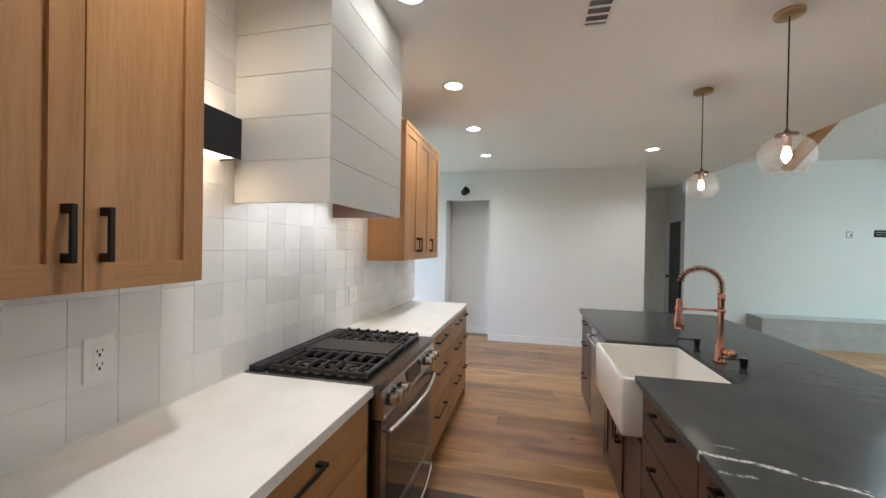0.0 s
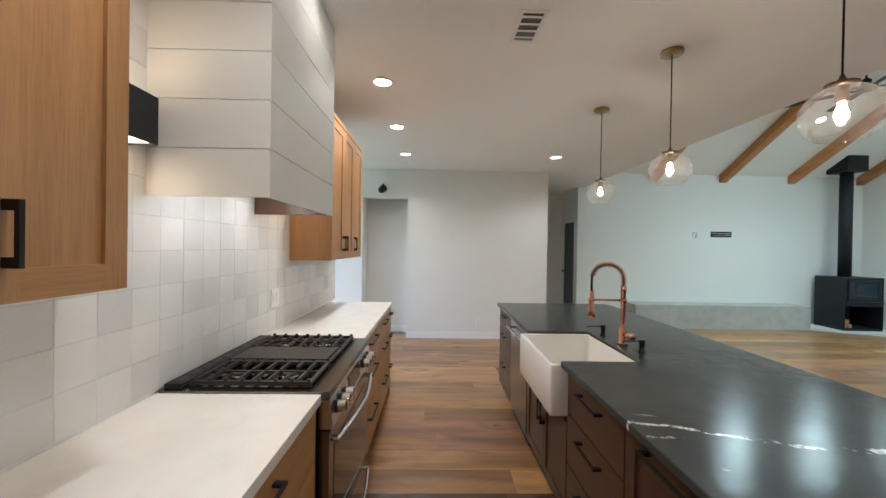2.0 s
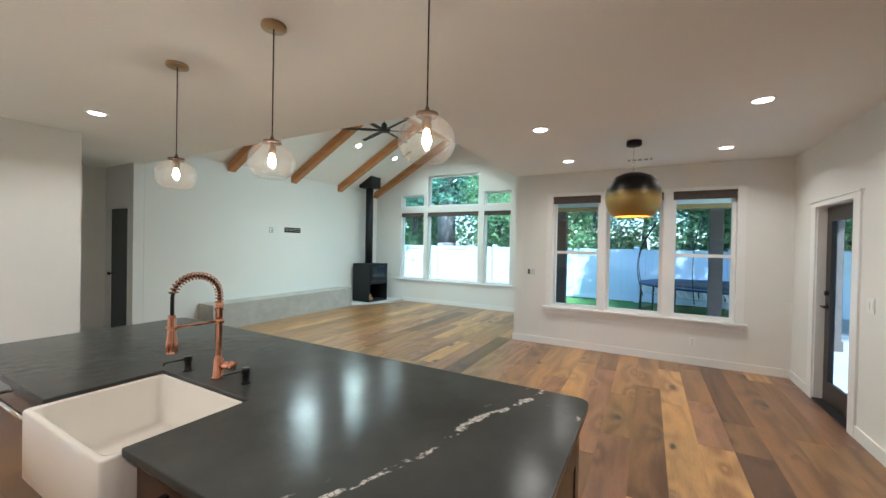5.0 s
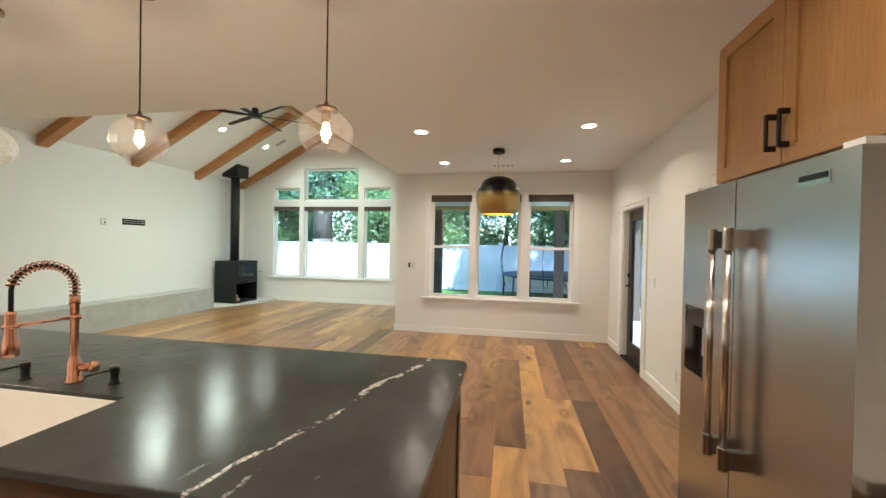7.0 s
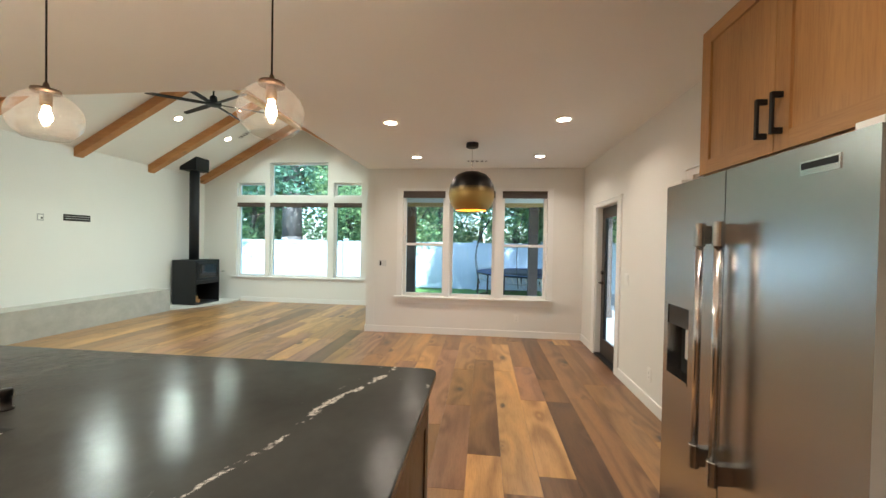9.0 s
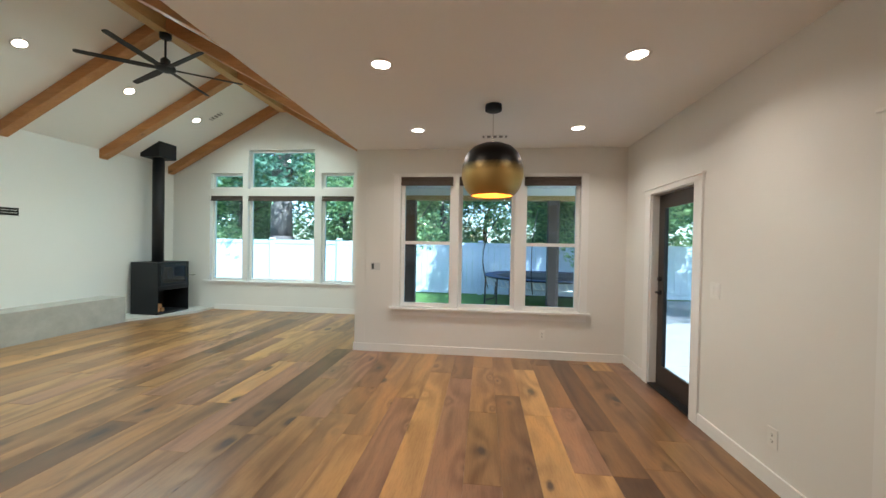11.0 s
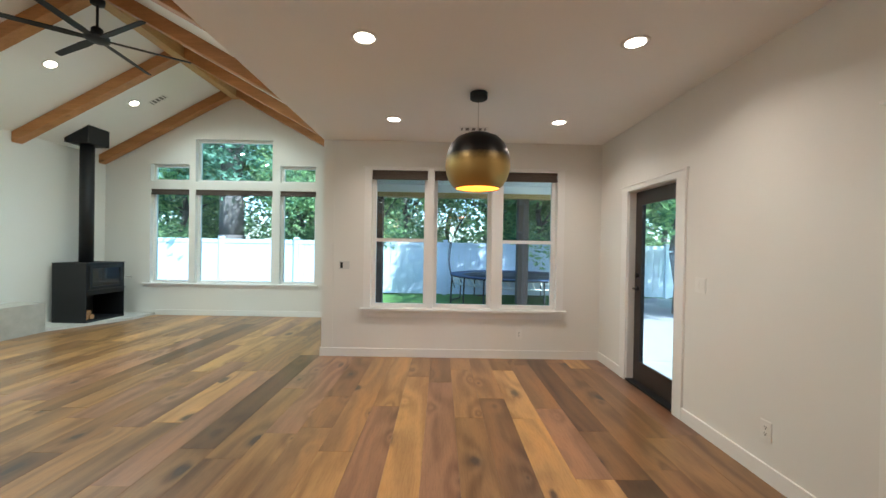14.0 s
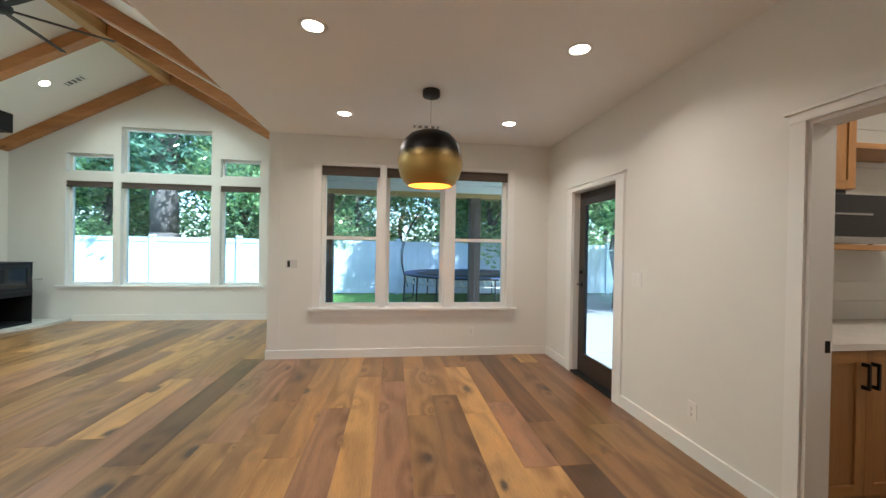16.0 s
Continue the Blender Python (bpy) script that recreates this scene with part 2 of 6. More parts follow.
def floor_wood(name, colour):
    """One tone of oak; each board varies about it."""
    m = material(name, colour, 0.4, Coat_Weight=0.42, Coat_Roughness=0.27, Specular_IOR_Level=0.3)
    rnd = random_of(m)
    c, p = node(m, "ShaderNodeTexCoord"), node(m, "ShaderNodeMapping")
    p.inputs["Scale"].default_value = (0.10, 1, 1)
    shift = node(m, "ShaderNodeCombineXYZ")
    for k in range(3):
        wire(m, math_node(m, "MULTIPLY", rnd, 31.0 + 13 * k), shift.inputs[k])
    wire(m, c.outputs["Object"], p.inputs["Vector"])
    wire(m, shift.outputs[0], p.inputs["Location"])
    v = p.outputs["Vector"]
    tone = ramp(m, rnd, [(0.0, tuple(0.85 * c for c in colour)), (1.0, tuple(1.15 * c for c in colour))])
    broad = noise_of(m, v, 3.2, 5, 0.62)
    kp, vor = node(m, "ShaderNodeMapping"), node(m, "ShaderNodeTexVoronoi", Scale=2.2)
    vor.voronoi_dimensions = "2D"
    kp.inputs["Scale"].default_value = (0.5, 1, 1)
    wire(m, c.outputs["Object"], kp.inputs["Vector"])
    wire(m, shift.outputs[0], kp.inputs["Location"])
    wire(m, kp.outputs[0], vor.inputs["Vector"])
    knot = vor.outputs["Distance"]
    swirl = math_node(m, "ADD", noise_of(m, v, 1.7, 3, 0.5), math_node(m, "DIVIDE", 0.05, math_node(m, "ADD", knot, 0.18)))
    rings = math_node(m, "ADD", math_node(m, "MULTIPLY", math_node(m, "SINE", math_node(m, "MULTIPLY", swirl, 55.0)), 0.5), 0.5)
    fibre = noise_of(m, v, 120, 4, 0.6)
    shade = math_node(m, "ADD", math_node(m, "MULTIPLY", broad, 0.9), math_node(m, "MULTIPLY", rings, 0.15))
    col = mix(m, 0.95, tone, ramp(m, shade, [(0.34, (0.52, 0.45, 0.40)), (0.55, (1, 1, 1)), (0.74, (1.36, 1.27, 1.10))]), "MULTIPLY")
    col = mix(m, 0.5, col, ramp(m, fibre, [(0.35, (0.7, 0.68, 0.66)), (0.55, (1, 1, 1))]), "MULTIPLY")
    size = node(m, "ShaderNodeSeparateColor")
    wire(m, vor.outputs["Color"], size.inputs[0])
    wob = math_node(m, "ADD", knot, math_node(m, "MULTIPLY", math_node(m, "SUBTRACT", noise_of(m, kp.outputs[0], 16, 4), 0.5), 0.14))
    wob = math_node(m, "ADD", wob, math_node(m, "MULTIPLY", size.outputs[0], 0.155))
    spot = ramp(m, wob, [(0.06, (0.85, 0.85, 0.85)), (0.085, (0.55, 0.55, 0.55)), (0.11, (0.2, 0.2, 0.2)), (0.18, (0, 0, 0))])
    col = mix(m, spot, col, (0.035, 0.024, 0.022))
    wire(m, col, shader(m).inputs["Base Color"])
    wire(m, math_node(m, "ADD", math_node(m, "MULTIPLY", broad, 0.12), 0.285), shader(m).inputs["Roughness"])
    bump(m, fibre, 0.07, 0.002)
    return m


def mottled(name, stops, scale, rough=0.8, relief=0.3, depth=0.01):
    m = material(name, stops[0][1], rough)
    v = coords(m)
    n = noise_of(m, v, scale, 6, 0.65)
    wire(m, ramp(m, n, stops), shader(m).inputs["Base Color"])
    bump(m, noise_of(m, v, scale * 5, 4), relief, depth)
    return m


QUARTZ, STONE, TILE = quartz(), soapstone(), tile()
PLANKS = [floor_wood("oak_" + n, c) for n, c in (("walnut", (0.122, 0.059, 0.026)), ("brown", (0.222, 0.113, 0.047)), ("tan", (0.305, 0.163, 0.066)),
                                                 ("rose", (0.290, 0.149, 0.082)), ("honey", (0.405, 0.221, 0.084)), ("pale", (0.500, 0.281, 0.106)))]
GROUT = mottled("grout", [(0.3, (0.76, 0.745, 0.715)), (0.7, (0.81, 0.795, 0.765))], 40)
CONCRETE = mottled("bench_concrete", [(0.3, (0.36, 0.35, 0.32)), (0.7, (0.47, 0.455, 0.42))], 4, 0.7, 0.1, 0.004)
HEARTH = mottled("hearth_stone", [(0.3, (0.50, 0.49, 0.47)), (0.7, (0.62, 0.61, 0.58))], 6, 0.6, 0.1, 0.004)
PATIO = mottled("patio_concrete", [(0.3, (0.29, 0.285, 0.275)), (0.7, (0.37, 0.365, 0.35))], 3, 0.85, 0.2, 0.004)
# white vinyl, with the blue of sky-lit shade put into its colour
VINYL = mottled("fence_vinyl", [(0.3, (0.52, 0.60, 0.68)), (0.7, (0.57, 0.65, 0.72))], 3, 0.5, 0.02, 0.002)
GRASS = mottled("lawn_grass", [(0.3, (0.05, 0.13, 0.025)), (0.5, (0.09, 0.21, 0.04)), (0.7, (0.15, 0.28, 0.06))], 9, 0.9, 0.8, 0.04)
BARK = mottled("fir_bark", [(0.3, (0.10, 0.085, 0.075)), (0.7, (0.22, 0.19, 0.175))], 7, 0.95, 0.9, 0.05)
SHADE = mottled("woven_shade", [(0.35, (0.075, 0.055, 0.045)), (0.65, (0.12, 0.09, 0.075))], 90, 0.9, 0.4, 0.003)
POST = mottled("brown_post_paint", [(0.3, (0.075, 0.055, 0.045)), (0.7, (0.11, 0.08, 0.065))], 12, 0.7, 0.2, 0.004)
LOG = mottled("firewood", [(0.3, (0.32, 0.15, 0.06)), (0.7, (0.55, 0.33, 0.16))], 30, 0.9, 0.4, 0.004)
GLULAM = wood("patio_beam_wood", (0.62, 0.42, 0.17), (0.48, 0.30, 0.11), "y", 0.6)


def foliage(name, dark, light):
    m = material(name, dark, 0.65)
    g = node(m, "ShaderNodeNewGeometry")
    col = ramp(m, g.outputs["Random Per Island"], [(0.1, dark), (0.85, light)])
    wire(m, col, shader(m).inputs["Base Color"])
    thin, blend = node(m, "ShaderNodeBsdfTranslucent"), node(m, "ShaderNodeMixShader")
    wire(m, col, thin.inputs["Color"])
    blend.inputs[0].default_value = 0.5
    wire(m, shader(m).outputs[0], blend.inputs[1])
    wire(m, thin.outputs[0], blend.inputs[2])
    wire(m, blend.outputs[0], m.node_tree.nodes["Material Output"].inputs["Surface"])
    return m


LEAF = foliage("leaf_green", (0.11, 0.24, 0.13), (0.44, 0.62, 0.28))
LEAF2 = foliage("fir_green", (0.08, 0.18, 0.125), (0.22, 0.40, 0.26))


# ---- mesh helpers ----
def box(bm, x0, y0, z0, x1, y1, z1):
    xs, ys, zs = sorted((x0, x1)), sorted((y0, y1)), sorted((z0, z1))
    v = [bm.verts.new((x, y, z)) for x in xs for y in ys for z in zs]
    for f in ((0, 1, 3, 2), (4, 6, 7, 5), (0, 4, 5, 1), (2, 3, 7, 6), (0, 2, 6, 4), (1, 5, 7, 3)):
        bm.faces.new([v[i] for i in f])
    return bm


def prism(bm, points, axis, a, b):
    """A flat outline, swept along one axis from a to b."""
    def at(p, w):
        return {"x": (w, p[0], p[1]), "y": (p[0], w, p[1]), "z": (p[0], p[1], w)}[axis]
    lo, hi = [bm.verts.new(at(p, a)) for p in points], [bm.verts.new(at(p, b)) for p in points]
    bm.faces.new(lo), bm.faces.new(hi[::-1])
    n = len(points)
    for i in range(n):
        bm.faces.new((lo[i], hi[i], hi[(i + 1) % n], lo[(i + 1) % n]))
    bmesh.ops.recalc_face_normals(bm, faces=bm.faces)
    return bm


def rod(bm, p, q, r, r2=None, n=14):
    p, q = Vector(p), Vector(q)
    m = Matrix.Translation((p + q) / 2) @ (q - p).to_track_quat("Z", "Y").to_matrix().to_4x4()
    bmesh.ops.create_cone(bm, cap_ends=True, segments=n, radius1=r, radius2=r if r2 is None else r2, depth=(q - p).length, matrix=m)
    return bm


def lathe(bm, x, y, profile, n=32, closed=False):
    """A turned shape about the upright through (x, y): rows of (radius, height)."""
    rings = []
    for r, z in profile:
        rings.append([bm.verts.new((x + r * math.cos(2 * math.pi * i / n), y + r * math.sin(2 * math.pi * i / n), z)) for i in range(n)])
    for lo, hi in zip(rings, rings[1:]):
        for i in range(n):
            bm.faces.new((lo[i], lo[(i + 1) % n], hi[(i + 1) % n], hi[i]))
    if closed:
        bm.faces.new(rings[0][::-1]), bm.faces.new(rings[-1])
    bmesh.ops.recalc_face_normals(bm, faces=bm.faces)
    return bm


def tube(bm, points, r, n=8):
    """A pipe along a line of points."""
    pts, rings = [Vector(p) for p in points], []
    side = None
    for i, p in enumerate(pts):
        d = (pts[min(i + 1, len(pts) - 1)] - pts[max(i - 1, 0)]).normalized()
        if side is None:
            side = d.orthogonal().normalized()
        side = (side - d * side.dot(d)).normalized()
        up = d.cross(side)
        rings.append([bm.verts.new(p + r * (math.cos(2 * math.pi * k / n) * side + math.sin(2 * math.pi * k / n) * up)) for k in range(n)])
    for lo, hi in zip(rings, rings[1:]):
        for k in range(n):
            bm.faces.new((lo[k], lo[(k + 1) % n], hi[(k + 1) % n], hi[k]))
    bm.faces.new(rings[0][::-1]), bm.faces.new(rings[-1])
    bmesh.ops.recalc_face_normals(bm, faces=bm.faces)
    return bm


def soften(bm, width, segments=2):
    bmesh.ops.bevel(bm, geom=[e for e in bm.edges if len(e.link_faces) == 2 and e.calc_face_angle(0) > 0.6], offset=width,
                    segments=segments, profile=0.5, affect="EDGES", clamp_overlap=True)
    return bm


def mesh_of(name, bm, mat, smooth=False):
    me = bpy.data.meshes.new(name)
    if smooth:
        for f in bm.faces:
            f.smooth = True
    bm.to_mesh(me)
    bm.free()
    me.materials.append(mat)
    return me


def thing(name, at, label, category, group=""):
    ob = new(name)
    ob.empty_display_size = 0.1
    ob.location = at
    return tagged(ob, label, category, group)


def part(name, bm, mat, parent, label="", smooth=False):
    ob = new(name, mesh_of(name, bm, mat, smooth))
    ob.parent = parent
    if parent.parent is None:
        ob.matrix_parent_inverse = Matrix.Translation(-Vector(parent.location))
    return tagged(ob, label)


def solid(name, bm, mat, label, category, kind="", smooth=False, group=""):
    return tagged(new(name, mesh_of(name, bm, mat, smooth)), label, category, group, kind)


def B(x0, y0, z0, x1, y1, z1, bevel=0.0, segments=2):
    bm = box(bmesh.new(), x0, y0, z0, x1, y1, z1)
    return soften(bm, bevel, segments) if bevel else bm


def wall_x(bm, y0, y1, x0, x1, z0, z1, holes=()):
    """A wall along x between two y faces, with holes (x0, x1, z0, z1)."""
    at = x0
    for a, b, lo, hi in sorted(holes):
        if a > at:
            box(bm, at, y0, z0, a, y1, z1)
        if lo > z0:
            box(bm, a, y0, z0, b, y1, lo)
        if hi < z1:
            box(bm, a, y0, hi, b, y1, z1)
        at = b
    if x1 > at:
        box(bm, at, y0, z0, x1, y1, z1)
    return bm


def wall_y(bm, x0, x1, y0, y1, z0, z1, holes=()):
    at = y0
    for a, b, lo, hi in sorted(holes):
        if a > at:
            box(bm, x0, at, z0, x1, a, z1)
        if lo > z0:
            box(bm, x0, a, z0, x1, b, lo)
        if hi < z1:
            box(bm, x0, a, hi, x1, b, z1)
        at = b
    if y1 > at:
        box(bm, x0, at, z0, x1, y1, z1)
    return bm


# ---- plan ----
H = 2.74                      # flat ceiling
XW, YS, XD, XL, YN = -1.21, -1.09, 6.07, 8.565, 7.43   # faces: range wall, south wall, dining window wall, living window wall, living north wall
YV, XV = 2.445, 2.83          # edges of the vault
YR, ZR, ZW = (YV + YN) / 2, 4.40, 3.03
SLOPE = (ZR - ZW) / (YN - YR)
T = 0.14


def vault_z(y):
    return ZR - SLOPE * abs(y - YR)


# ---- structure ----
solid("ground", B(-60, -60, -0.35, 80, 80, -0.15), GRASS, "mown green lawn round the house", "lawn", "structure")
under = box(bmesh.new(), -3.4, YS - T, -0.16, XD + T, 8.6, -0.006)
box(under, XD + T, YV - T, -0.16, XL + T, 8.6, -0.006), box(under, 1.6, -3.44, -0.16, 3.78, YS - T, -0.006)
solid("subfloor", under, DARK_GAP, "dark subfloor under the planks", "floor", "structure")
solid("patio", B(XD + T + 0.02, -6.5, -0.149, 9.0, YV - T - 0.02, -0.05), PATIO, "grey concrete patio slab behind the house", "patio", "structure")
solid("patio_far", B(9.0, -6.5, -0.149, 12.6, -2.5, -0.052), PATIO, "sunlit grey concrete slab beyond the patio", "patio", "structure")
solid("patio_side", B(1.0, -6.5, -0.149, XD + T + 0.01, -3.495, -0.05), PATIO, "grey concrete patio slab beside the pantry", "patio", "structure")
solid("patio_door", B(3.9, -3.49, -0.149, XD + T + 0.01, YS - T - 0.02, -0.05), PATIO, "grey concrete slab outside the glazed door", "patio", "structure")

solid("wall_range", wall_y(bmesh.new(), XW - T, XW, YS - T, 3.87, 0, H), WALL, "white painted kitchen wall behind the range", "wall", "structure")
hall = wall_x(bmesh.new(), 6.06, 6.06 + T, -3.3, 1.68, 0, H, [(-1.34, -0.615, 0, 2.27)])
box(hall, -1.5, 6.50, 0, -0.5, 6.6, H), box(hall, -1.34 - T, 6.06 + T, 0, -1.34, 6.5, H), box(hall, -0.615, 6.06 + T, 0, -0.615 + T, 6.5, H)
solid("wall_far", hall, WALL, "white painted wall with a recessed niche", "wall", "structure")
# the opening is out of view, added for the hall's blue daylight
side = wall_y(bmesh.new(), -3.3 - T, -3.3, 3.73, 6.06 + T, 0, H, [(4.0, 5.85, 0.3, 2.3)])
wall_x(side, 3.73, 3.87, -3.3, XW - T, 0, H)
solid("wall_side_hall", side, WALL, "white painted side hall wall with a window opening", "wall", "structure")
corridor = wall_y(bmesh.new(), 1.68 - T, 1.68, 6.06 + T, 8.4, 0, H)
wall_x(corridor, 8.4, 8.4 + T, 1.68 - T, 2.84, 0, H)
wall_y(corridor, 2.70, 2.84, YN, 8.4, 0, H, [(7.62, 8.2, 0, 2.05)])
solid("wall_corridor", corridor, WALL, "white painted corridor walls in shade", "wall", "structure")
solid("wall_north", wall_x(bmesh.new(), YN, YN + T, 2.842, XL + T, 0, ZW + 0.1), WALL, "white painted living room wall above the bench", "wall", "structure")

LWIN = [(3.375, 4.07, 0.62, 2.43, 2.58, 2.91), (4.215, 5.70, 0.62, 2.43, 2.58, 3.40), (5.82, 6.56, 0.62, 2.43, 2.58, 2.91)]
gable = bmesh.new()
edges = [YV - T] + [y for w in LWIN for y in w[:2]] + [YN]
for k in range(len(edges) - 1):
    y0, y1 = edges[k], edges[k + 1]
    spans = [(0, None)]
    for w in LWIN:
        if w[0] == y0:
            spans = [(0, w[2]), (w[3], w[4]), (w[5], None)]
    for lo, hi in spans:
        if hi is not None:
            box(gable, XL, y0, lo, XL + T, y1, hi)
        else:
            top = [(y1, vault_z(y1) + 0.05), (y0, max(vault_z(y0), ZW - 0.2) + 0.05)]
            if y0 < YR < y1:
                top.insert(1, (YR, ZR + 0.05))
            prism(gable, [(y0, lo), (y1, lo)] + top, "x", XL, XL + T)
solid("wall_gable", gable, WALL, "white gable wall with six windows", "wall", "structure")
DWIN = [(-0.53, 0.19, 0.62, 2.37), (0.30, 1.04, 0.62, 2.37), (1.12, 1.83, 0.62, 2.37)]
solid("wall_dining", wall_y(bmesh.new(), XD, XD + T, YS - T, YV - T - 0.001, 0, H, [(-0.53, 1.83, 0.62, 2.37)]), WALL, "white dining wall with a triple window", "wall", "structure")
solid("wall_living_south", wall_x(bmesh.new(), YV - T, YV, XD, XL, 0, ZW + 0.04), WALL, "white living room return wall", "wall", "structure")
drop = wall_x(bmesh.new(), YV - T, YV, XV - T, XD, H + 0.002, ZW + 0.04)
prism(drop, [(YV - T, H + 0.002), (YN + T, H + 0.002), (YN + T, ZW), (YR, ZR + 0.05), (YV - T, ZW)], "x", XV - T, XV)
solid("wall_vault_drop", drop, WALL, "white drop walls between flat ceiling and vault", "wall", "structure")
solid("wall_south", wall_x(bmesh.new(), YS - T, YS, XW - T, XD, 0, H, [(1.98, 2.935, 0, 2.05), (4.53, 5.37, 0, 2.04)]), WALL, "white south wall with a glazed door and a pantry opening", "wall", "structure")
pantry = wall_y(bmesh.new(), 3.64, 3.64 + T, -3.3, YS - T, 0, H)
wall_y(pantry, 1.6, 1.6 + T, -3.3, YS - T, 0, H), wall_x(pantry, -3.3 - T, -3.3, 1.6, 3.78, 0, H)
solid("wall_pantry", pantry, WALL, "white pantry walls", "wall", "structure")

flat = box(bmesh.new(), -3.44, YS - T, H, XV, 8.54, H + 0.16)
box(flat, XV, YS - T, H, XD + T, YV - T * 0.0, H + 0.16), box(flat, 1.6, -3.44, H, 3.78, YS - T, H + 0.16)
solid("ceiling", flat, CEIL, "flat white painted ceiling", "ceiling", "structure")
vault = bmesh.new()
for y0 in (YV - 0.3, YN + 0.3):
    prism(vault, [(y0, vault_z(y0)), (YR, ZR), (YR, ZR + 0.15), (y0, vault_z(y0) + 0.15)], "x", XV - T, XL + 0.5)
solid("ceiling_vault", vault, CEIL, "white vaulted living room ceiling", "ceiling", "structure")
# unseen slab; its south overhang is added to keep sun off the glazed door
solid("roof", box(box(bmesh.new(), -3.6, -3.5, H + 0.17, XV, 8.7, H + 0.3), XV, -3.0, H + 0.17, 8.9, YV - 0.35, H + 0.3), POST, "low roof slab over the house and patio", "roof", "structure")
solid("soffit", B(XD + T, -2.35, 2.58, 8.9, YV - T - 0.01, 2.62), TRIM, "white patio soffit", "soffit", "structure")

base = bmesh.new()
for b in ((XD - 0.014, YS, XD, YV), (3.0105, YS, 4.41, YS + 0.014), (5.49, YS, XD - 0.014, YS + 0.014), (XL - 0.014, YV, XL, 6.43), (XD, YV, XL - 0.014, YV + 0.014),
          (-0.615, 6.046, 1.694, 6.06), (1.68, 6.06, 1.694, 8.4), (-3.3, 6.046, -1.34, 6.06), (-1.34, 6.486, -0.615, 6.5), (XD - 0.014, YV, XD, YV + 0.014), (2.84, YN - 0.014, 3.67, YN)):
    box(base, b[0], b[1], 0, b[2], b[3], 0.105)
solid("baseboard", soften(base, 0.003, 1), TRIM, "white painted flat baseboards", "baseboard", "structure")

# ---- ceiling lights ----
def can_light(x, y, z=H, tilt=0.0, watts=CAN_WATTS, tint=WARM):
    t = thing("recessed_light", (x, y, z), "round recessed ceiling light, switched on", "light", "recessed ceiling lights")
    turn = Matrix.Translation((x, y, z)) @ Matrix.Rotation(tilt, 4, "X")
    ring = lathe(bmesh.new(), 0, 0, [(0.062, -0.004), (0.066, -0.008), (0.085, -0.006), (0.088, 0.001)], 28)
    ring.transform(turn)
    part("trim_ring", ring, TRIM, t, smooth=True)
    disc = lathe(bmesh.new(), 0, 0, [(0.062, -0.004), (0.062, -0.001)], 28, True)
    disc.transform(turn)
    part("lens", disc, LED, t, "glowing diffuser")
    n = turn.to_3x3() @ Vector((0, 0, -1))
    at = Vector((x, y, z)) + 0.02 * n
    lamp("can_lamp", "AREA", at, at + n, watts, tint, 0.11, 140)


for cx, cy in ((0.75, 0.12), (-0.576, 0.706), (-0.576, 1.766), (-0.576, 2.826), (-0.576, 3.887), (-0.576, 5.03), (1.47, 5.04), (3.72, 1.455), (5.25, 1.46), (5.25, -0.275), (3.71, -0.276)):
    can_light(cx, cy, watts=CAN_WATTS * (0.06 if cy == 1.766 else 0.72 if cy == 0.706 else 0.55 if cy == 0.12 else 1))
for cx in (4.95, 6.31, 7.655):
    # extra watts and the COOL tint make up for weak daylight in the vault
    w = CAN_WATTS * (1.0 if cx > 7 else 2.8)
    can_light(cx, 6.15, vault_z(6.15), -math.atan(SLOPE), w, COOL)
    # south slope copies are unseen, added to brighten the living room
    can_light(cx, 2 * YR - 6.15, vault_z(6.15), math.atan(SLOPE), w, COOL)

# ---- kitchen: cabinets ----
def pull(parent, p, q, out, r=0.005):
    """A square black bar pull from p to q, standing off along out."""
    p, q, out = Vector(p), Vector(q), Vector(out)
    bm = bmesh.new()
    d = (q - p).normalized()
    s = d.cross(out.normalized())
    n = out.normalized()

    def bar(a, b, axis1, axis2, w1, w2):
        vs = []
        for e in (a, b):
            for i, j in ((-1, -1), (1, -1), (1, 1), (-1, 1)):
                vs.append(bm.verts.new(e + axis1 * w1 * i + axis2 * w2 * j))
        for f in ((3, 2, 1, 0), (4, 5, 6, 7), (0, 1, 5, 4), (1, 2, 6, 5), (2, 3, 7, 6), (3, 0, 4, 7)):
            bm.faces.new([vs[i] for i in f])
    bar(p + out, q + out, s, n, r * 1.3, r)
    for e, inward in ((p, d), (q, -d)):
        c = e + inward * 0.010
        bar(c, c + out, d, s, 0.010, r * 1.25)
    bmesh.ops.recalc_face_normals(bm, faces=bm.faces)
    soften(bm, 0.0012, 1)
    return part("handle", bm, BLACK, parent, "black bar pull")


